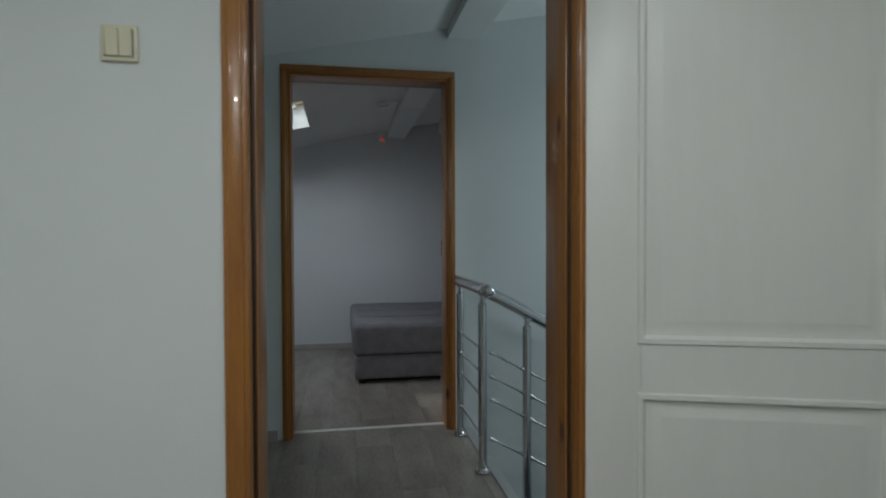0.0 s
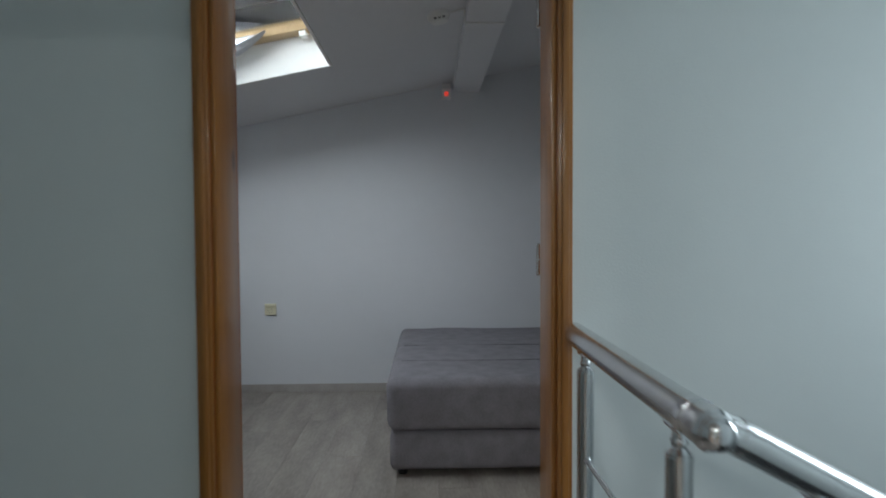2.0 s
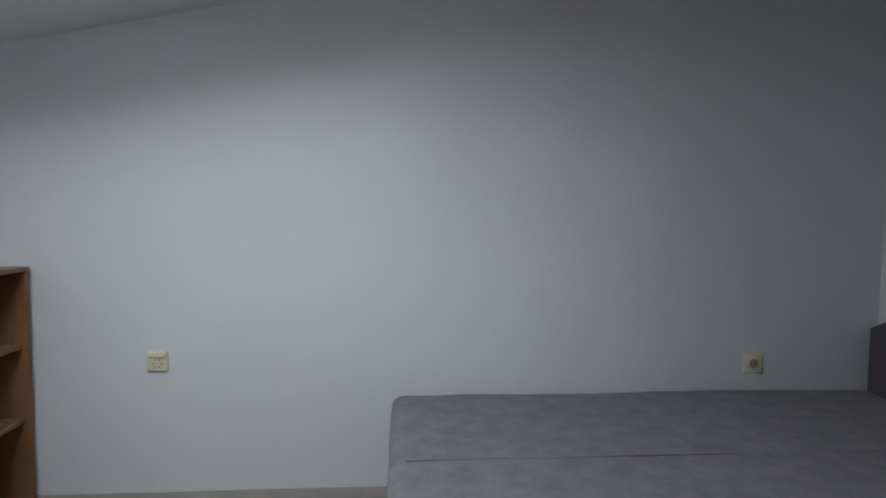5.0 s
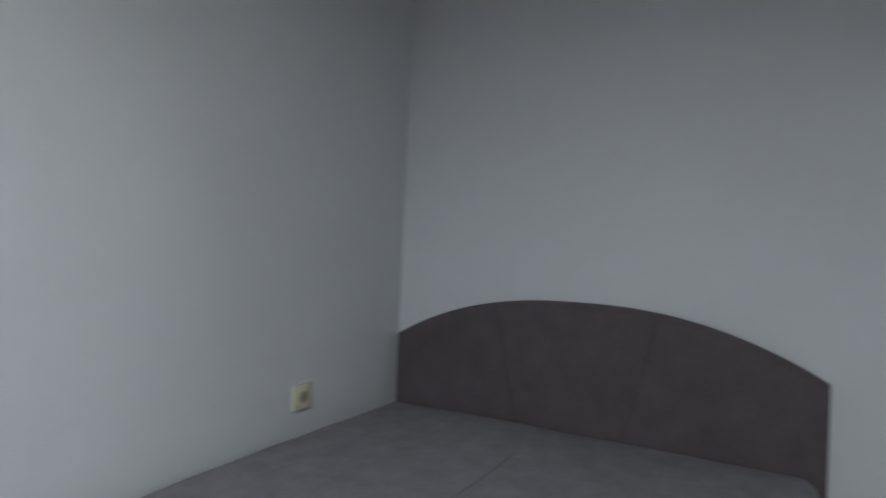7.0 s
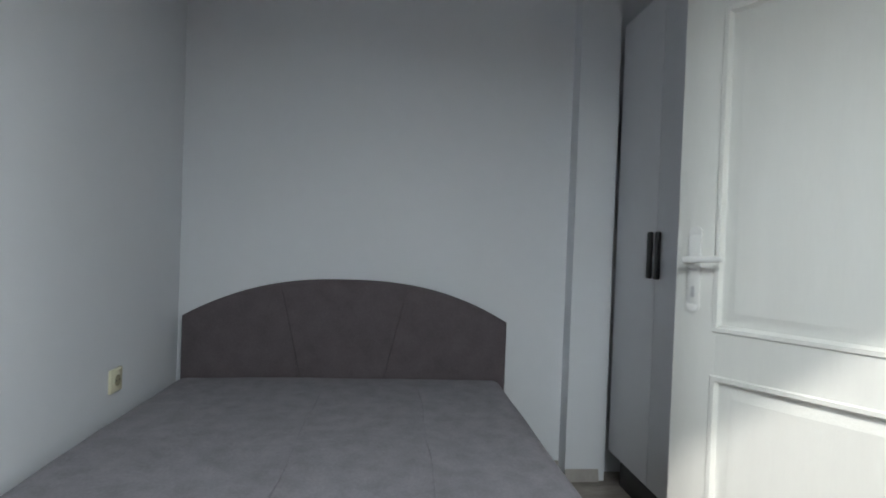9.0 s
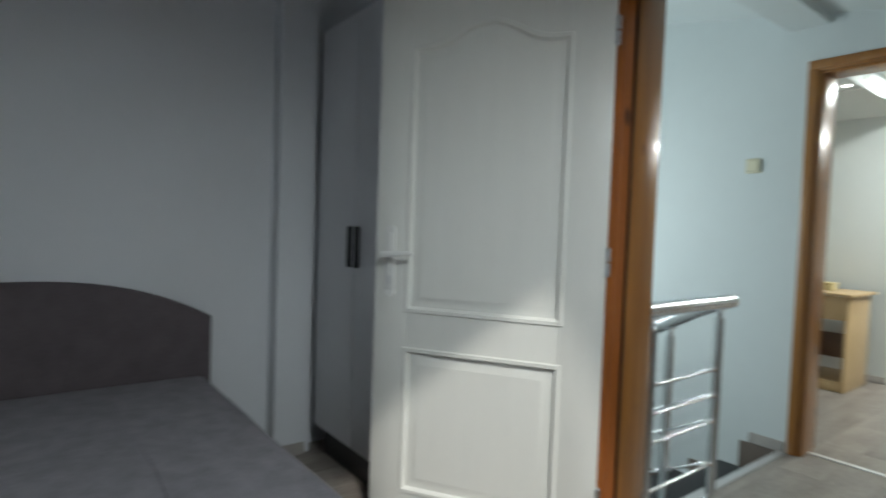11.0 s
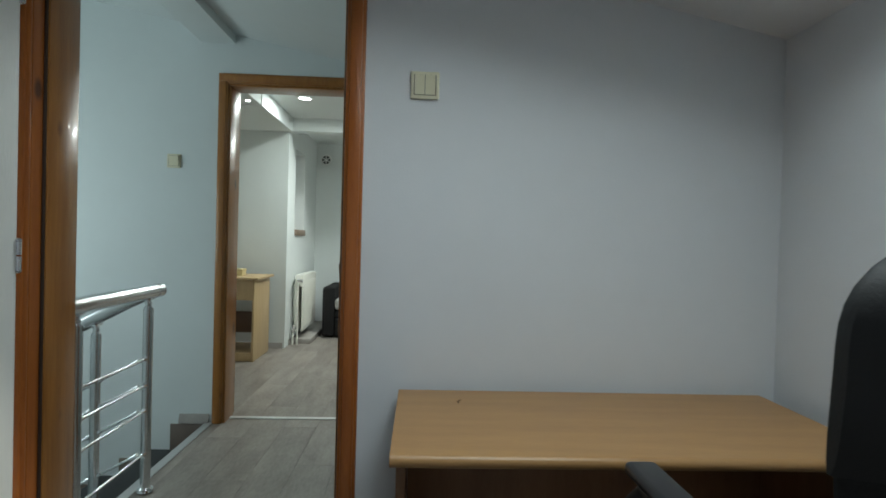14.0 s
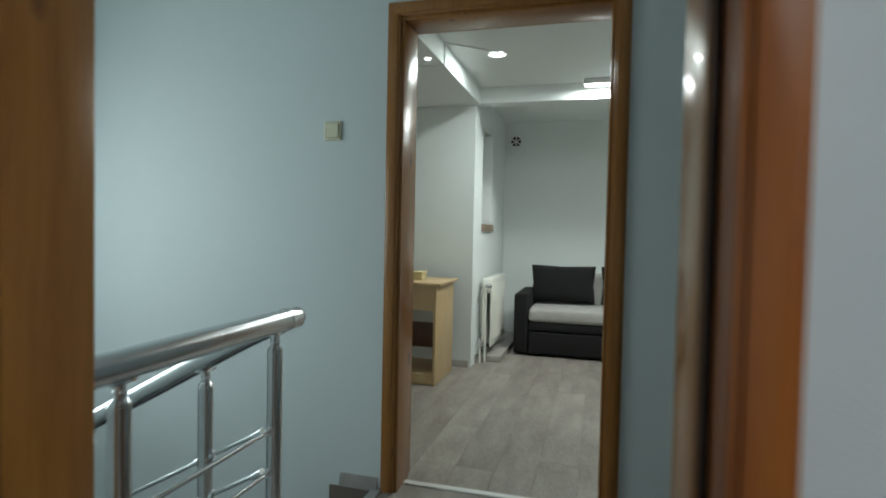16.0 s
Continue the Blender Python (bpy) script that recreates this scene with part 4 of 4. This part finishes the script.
# ---- living room things
def small_desk():
    x0, x1, y0, y1, zt = 0.30, 1.26, -3.68, -3.175, 0.755
    d = tagged(empty("small_desk", (x0, y0, 0)), "light maple desk with a drawer and low shelf", "desk")
    o = Vector((x0, y0, 0))

    def add(name, lo, hi, material=M_MAPLE, parent=d, bevel=0.002, label=""):
        return part(name, box(B(), Vector(lo) - o, Vector(hi) - o, bevel), material, parent, label)
    add("tabletop", (x0 - 0.035, y0 - 0.02, zt - 0.02), (x1 + 0.03, y1 + 0.03, zt))
    add("side_panel", (x0, y0, 0.001), (x0 + 0.02, y1, zt - 0.0205))
    add("side_panel", (x1 - 0.02, y0, 0.001), (x1, y1, zt - 0.0205))
    dr = add("drawer_front", (x0 + 0.022, y1 - 0.02, 0.55), (x0 + 0.46, y1 - 0.001, zt - 0.025))
    part("drawer_handle", tube(B(), Vector((x0 + 0.19, y1 + 0.014, 0.65)) - o, Vector((x0 + 0.29, y1 + 0.014, 0.65)) - o, 0.006), M_WHITE, dr)
    add("divider", (x0 + 0.46, y0, 0.001), (x0 + 0.48, y1 - 0.01, zt - 0.0205))
    add("shelf_panel", (x0 + 0.02, y0 + 0.1, 0.2), (x0 + 0.459, y0 + 0.118, 0.40), M_DARKWOOD, label="dark walnut back board")
    add("low_shelf", (x0 + 0.021, y0, 0.06), (x0 + 0.459, y1 - 0.012, 0.08))
    add("kick_board", (x0 + 0.021, y1 - 0.03, 0.002), (x0 + 0.459, y1 - 0.012, 0.06))
    return d


small_desk()
bxm = mat("cardboard_beige", (0.62, 0.52, 0.28), 0.7)
cb = tagged(empty("small_box", (0.56, -3.42, 0.756)), "small beige cardboard box on the desk", "box")
part("body", box(B(), (-0.09, -0.06, 0), (0.09, 0.06, 0.04), 0.002), bxm, cb)
part("lid", box(B(), (-0.093, -0.063, 0.041), (0.093, 0.063, 0.062), 0.003), bxm, cb)


def radiator():
    r = tagged(empty("radiator", (0.11, -4.42, 0)), "white enamelled panel radiator with side valves", "radiator")
    y0, y1, z0, z1 = -0.38, 0.33, 0.13, 0.72
    for x in (-0.045, 0.025):
        bm = box(B(), (x - 0.009, y0, z0), (x + 0.009, y1, z1), 0.008, 3)
        panel = part("panel", bm, M_RADIATOR, r)
        for i in range(14):
            y = y0 + 0.045 + i * (y1 - y0 - 0.09) / 13
            part("rib", tube(B(), (x - 0.006, y, z0 + 0.05), (x - 0.006, y, z1 - 0.06), 0.007, seg=8), M_RADIATOR, panel)
    part("top_grille", box(B(), (-0.052, y0 + 0.004, z1 - 0.012), (0.034, y1 - 0.004, z1 + 0.006), 0.003), M_RADIATOR, r)
    part("side_cover", box(B(), (-0.05, y1 - 0.008, z1 - 0.12), (0.032, y1 + 0.004, z1), 0.003), M_RADIATOR, r)
    part("valve", tube(tube(B(), (-0.01, y1 + 0.002, z1 - 0.05), (-0.01, y1 + 0.075, z1 - 0.05), 0.012), (-0.055, y1 + 0.06, z1 - 0.05), (-0.005, y1 + 0.06, z1 - 0.05), 0.018), M_CHROME, r, "chrome thermostat valve")
    part("pipe", tube(B(), (-0.01, y1 + 0.06, 0.0), (-0.01, y1 + 0.06, z1 - 0.05), 0.009), M_RADIATOR, r)
    part("pipe", tube(B(), (0.03, y1 + 0.075, 0.0), (0.03, y1 + 0.075, z0 + 0.06), 0.009), M_RADIATOR, r)
    part("valve", tube(tube(B(), (-0.01, y1 - 0.01, z0 + 0.05), (0.03, y1 + 0.08, z0 + 0.03), 0.011), (0.03, y1 + 0.075, z0 + 0.01), (0.03, y1 + 0.075, z0 + 0.08), 0.016), M_CHROME, r, "chrome return valve")
    for y in (y0 + 0.1, y1 - 0.1):
        part("bracket", box(B(), (0.03, y - 0.015, z0 + 0.1), (0.069, y + 0.015, z1 - 0.1), 0.002), M_RADIATOR, r)
    return r


radiator()
tagged(part("pipe_duct", box(B(), (-0.03, LIVE_END + 0.02, 0.0005), (0.158, -4.08, 0.055), 0.003), M_SKIRT), "grey laminate boxed step under the radiator", "floor box", kind="structure")


def sofa():
    x1, yf, yb = -0.085, -4.44, -5.18
    s = tagged(empty("sofa", (x1 - 0.95, -4.8, 0)), "black sofa with light grey seat and dark arms", "sofa")
    o = Vector((x1 - 0.95, -4.8, 0))

    def add(name, lo, hi, material, bevel, label=""):
        bm = box(B(), Vector(lo) - o, Vector(hi) - o, bevel, 4)
        return part(name, bm, material, s, label, 60)
    x0 = x1 - 1.9
    add("base", (x0 + 0.14, yb + 0.02, 0.02), (x1 - 0.14, yf - 0.005, 0.20), M_VELVET, 0.012)
    add("drawer_front", (x0 + 0.145, yf - 0.03, 0.03), (x1 - 0.145, yf + 0.004, 0.225), M_VELVET, 0.01)
    add("front_rail", (x0 + 0.14, yb + 0.1, 0.235), (x1 - 0.14, yf - 0.002, 0.315), M_VELVET, 0.014)
    add("armrest", (x1 - 0.135, yb + 0.03, 0.02), (x1, yf, 0.575), M_VELVET, 0.03)
    add("armrest", (x0, yb + 0.03, 0.02), (x0 + 0.135, yf, 0.575), M_VELVET, 0.03)
    add("seat_cushion", (x0 + 0.137, yb + 0.18, 0.318), (x1 - 0.137, yf + 0.012, 0.445), M_SEAT, 0.035, "light grey seat cushion")
    add("backrest", (x0 + 0.137, yb, 0.02), (x1 - 0.137, yb + 0.18, 0.74), M_SEAT, 0.04, "light grey backrest")
    return s


sofa()


def cushion(at, tilt_deg, label):
    bm = B()
    n = 18
    top = []
    for sgn in (1, -1):
        g = []
        for i in range(n + 1):
            row = []
            for j in range(n + 1):
                u, v = -1 + 2 * i / n, -1 + 2 * j / n
                puff = (1 - u ** 4) * (1 - v ** 4)
                pull = 1 - 0.07 * (1 - abs(u * v))
                row.append(bm.verts.new((0.31 * u * pull, sgn * 0.085 * puff ** 0.6, 0.185 * v * pull)))
            g.append(row)
        for i in range(n):
            for j in range(n):
                bm.faces.new((g[i][j], g[i + 1][j], g[i + 1][j + 1], g[i][j + 1]))
    bmesh.ops.remove_doubles(bm, verts=bm.verts, dist=1e-4)
    bmesh.ops.recalc_face_normals(bm, faces=bm.faces)
    ob = part("throw_cushion", bm, M_VELVET, None, "", 80)
    ob.matrix_world = pose(*at, tilt_deg, 0, 0)
    return tagged(ob, label, "cushion", "cushions on the sofa")


cushion((-0.5, -4.88, 0.64), 12, "black throw cushion leaning on the sofa back")
cushion((-1.17, -4.88, 0.64), 12, "black throw cushion leaning on the sofa back")

vent = tagged(empty("wall_vent", (0.06, LIVE_END, 2.115)), "round white wall vent with dark blades", "vent")
part("rim", tube(tube(B(), (0, 0.0005, 0), (0, 0.012, 0), 0.068, seg=32), (0, 0.012, 0), (0, 0.02, 0), 0.068, 0.06, seg=32), M_WHITE, vent)
for i in range(6):
    a = i * math.pi / 3
    bm = B()
    out = [(0.012 * math.cos(a), 0.012 * math.sin(a)), (0.056 * math.cos(a - 0.4), 0.056 * math.sin(a - 0.4)), (0.056 * math.cos(a + 0.4), 0.056 * math.sin(a + 0.4))]
    part("blade_opening", prism(bm, out, "y", 0.0201, 0.0225), M_BLACK, vent, smooth=None)


def downlight(at):
    d = tagged(empty("ceiling_downlight", at), "round white recessed ceiling downlight, lit; the western one an added unseen fill", "ceiling lamp", "living room downlights")
    bm = B()
    pts = [(0.052, -0.002), (0.07, -0.006), (0.074, -0.001)]
    for (ra, za), (rb, zb) in zip(pts, pts[1:]):
        ring = [[bm.verts.new((r * math.cos(k * math.pi / 16), r * math.sin(k * math.pi / 16), z)) for k in range(32)] for r, z in ((ra, za), (rb, zb))]
        for k in range(32):
            bm.faces.new((ring[0][k], ring[0][(k + 1) % 32], ring[1][(k + 1) % 32], ring[1][k]))
    part("rim", bm, M_WHITE, d)
    part("diffuser", tube(B(), (0, 0, -0.004), (0, 0, -0.0005), 0.053, seg=32), M_LAMP, d, "glowing white diffuser")


downlight((-0.14, -3.0, 2.32))
# invented fitting, out of view, to go with the added fill lamp
downlight((-1.5, -3.3, 2.32))
strip = tagged(empty("strip_lamp", (-0.96, -3.74, 2.32)), "slim white strip lamp under the ceiling, lit", "ceiling lamp")
part("housing", box(B(), (-0.28, -0.03, -0.04), (0.28, 0.03, -0.0005), 0.004), M_WHITE, strip)
part("diffuser", box(B(), (-0.27, -0.024, -0.052), (0.27, 0.024, -0.0405), 0.004), M_LAMP, strip, "glowing white diffuser")
bm = tube(B(), (-0.21, -3.0, 2.316), (0.141, -2.7, 2.316), 0.004, seg=8)
tube(bm, (0.14, -2.7, 2.316), (0.14, -2.7, 2.176), 0.004, seg=8)
tube(bm, (0.14, -2.7, 2.176), (0.5, -2.7, 2.176), 0.004, seg=8)
tagged(part("lamp_cable", bm, M_WHITE), "thin white lamp cable along the ceiling", "cable")
for x, y in ((0.2, -2.54), (0.19, -2.18)):
    sp = tagged(empty("soffit_spot", (x, y, 2.18)), "small lit spot under the soffit", "ceiling lamp", "soffit spots")
    part("rim", tube(B(), (0, 0, -0.008), (0, 0, -0.0005), 0.026, seg=24), M_WHITE, sp)
    part("diffuser", tube(B(), (0, 0, -0.012), (0, 0, -0.0085), 0.018, seg=20), M_LAMP, sp)

# bright sky low beyond the roof window
bm = box(B(), (-16, 14, -1), (8, 14.1, 12))
tagged(part("backdrop", bm, M_SKYCARD, smooth=None), "bright white overcast sky beyond the roof", "sky", kind="structure")

# ---- laminate planks
PW, PL = 0.192, 1.285
plank_meshes = {}


def plank_mesh(w, l):
    key = (round(w, 3), round(l, 3))
    if key not in plank_meshes:
        bm = B()
        g, c = 0.0003, 0.0007
        lo = [(g, g), (w - g, g), (w - g, l - g), (g, l - g)]
        hi = [(g + c, g + c), (w - g - c, g + c), (w - g - c, l - g - c), (g + c, l - g - c)]
        a = [bm.verts.new((x, y, -0.008)) for x, y in lo]
        m = [bm.verts.new((x, y, -0.0008)) for x, y in lo]
        t = [bm.verts.new((x, y, 0.0)) for x, y in hi]
        for p, q in ((a, m), (m, t)):
            for i in range(4):
                j = (i + 1) % 4
                bm.faces.new((p[i], p[j], q[j], q[i]))
        bm.faces.new(t)
        plank_meshes[key] = mesh_of("plank", bm, M_LAM)
    return plank_meshes[key]


for slab, x0, x1, y0, y1 in FLOORS:
    x, i = x0, 0
    while x < x1 - 0.005:
        w = min(PW, x1 - x)
        y = y0 - (i * 0.43 % 1.0) * PL
        while y < y1 - 0.005:
            a, b = max(y, y0), min(y + PL, y1)
            if b - a > 0.02:
                ob = new("plank", plank_mesh(w, b - a))
                ob.location = (x, a, 0)
                ob.parent = slab
            y += PL
        x += PW
        i += 1
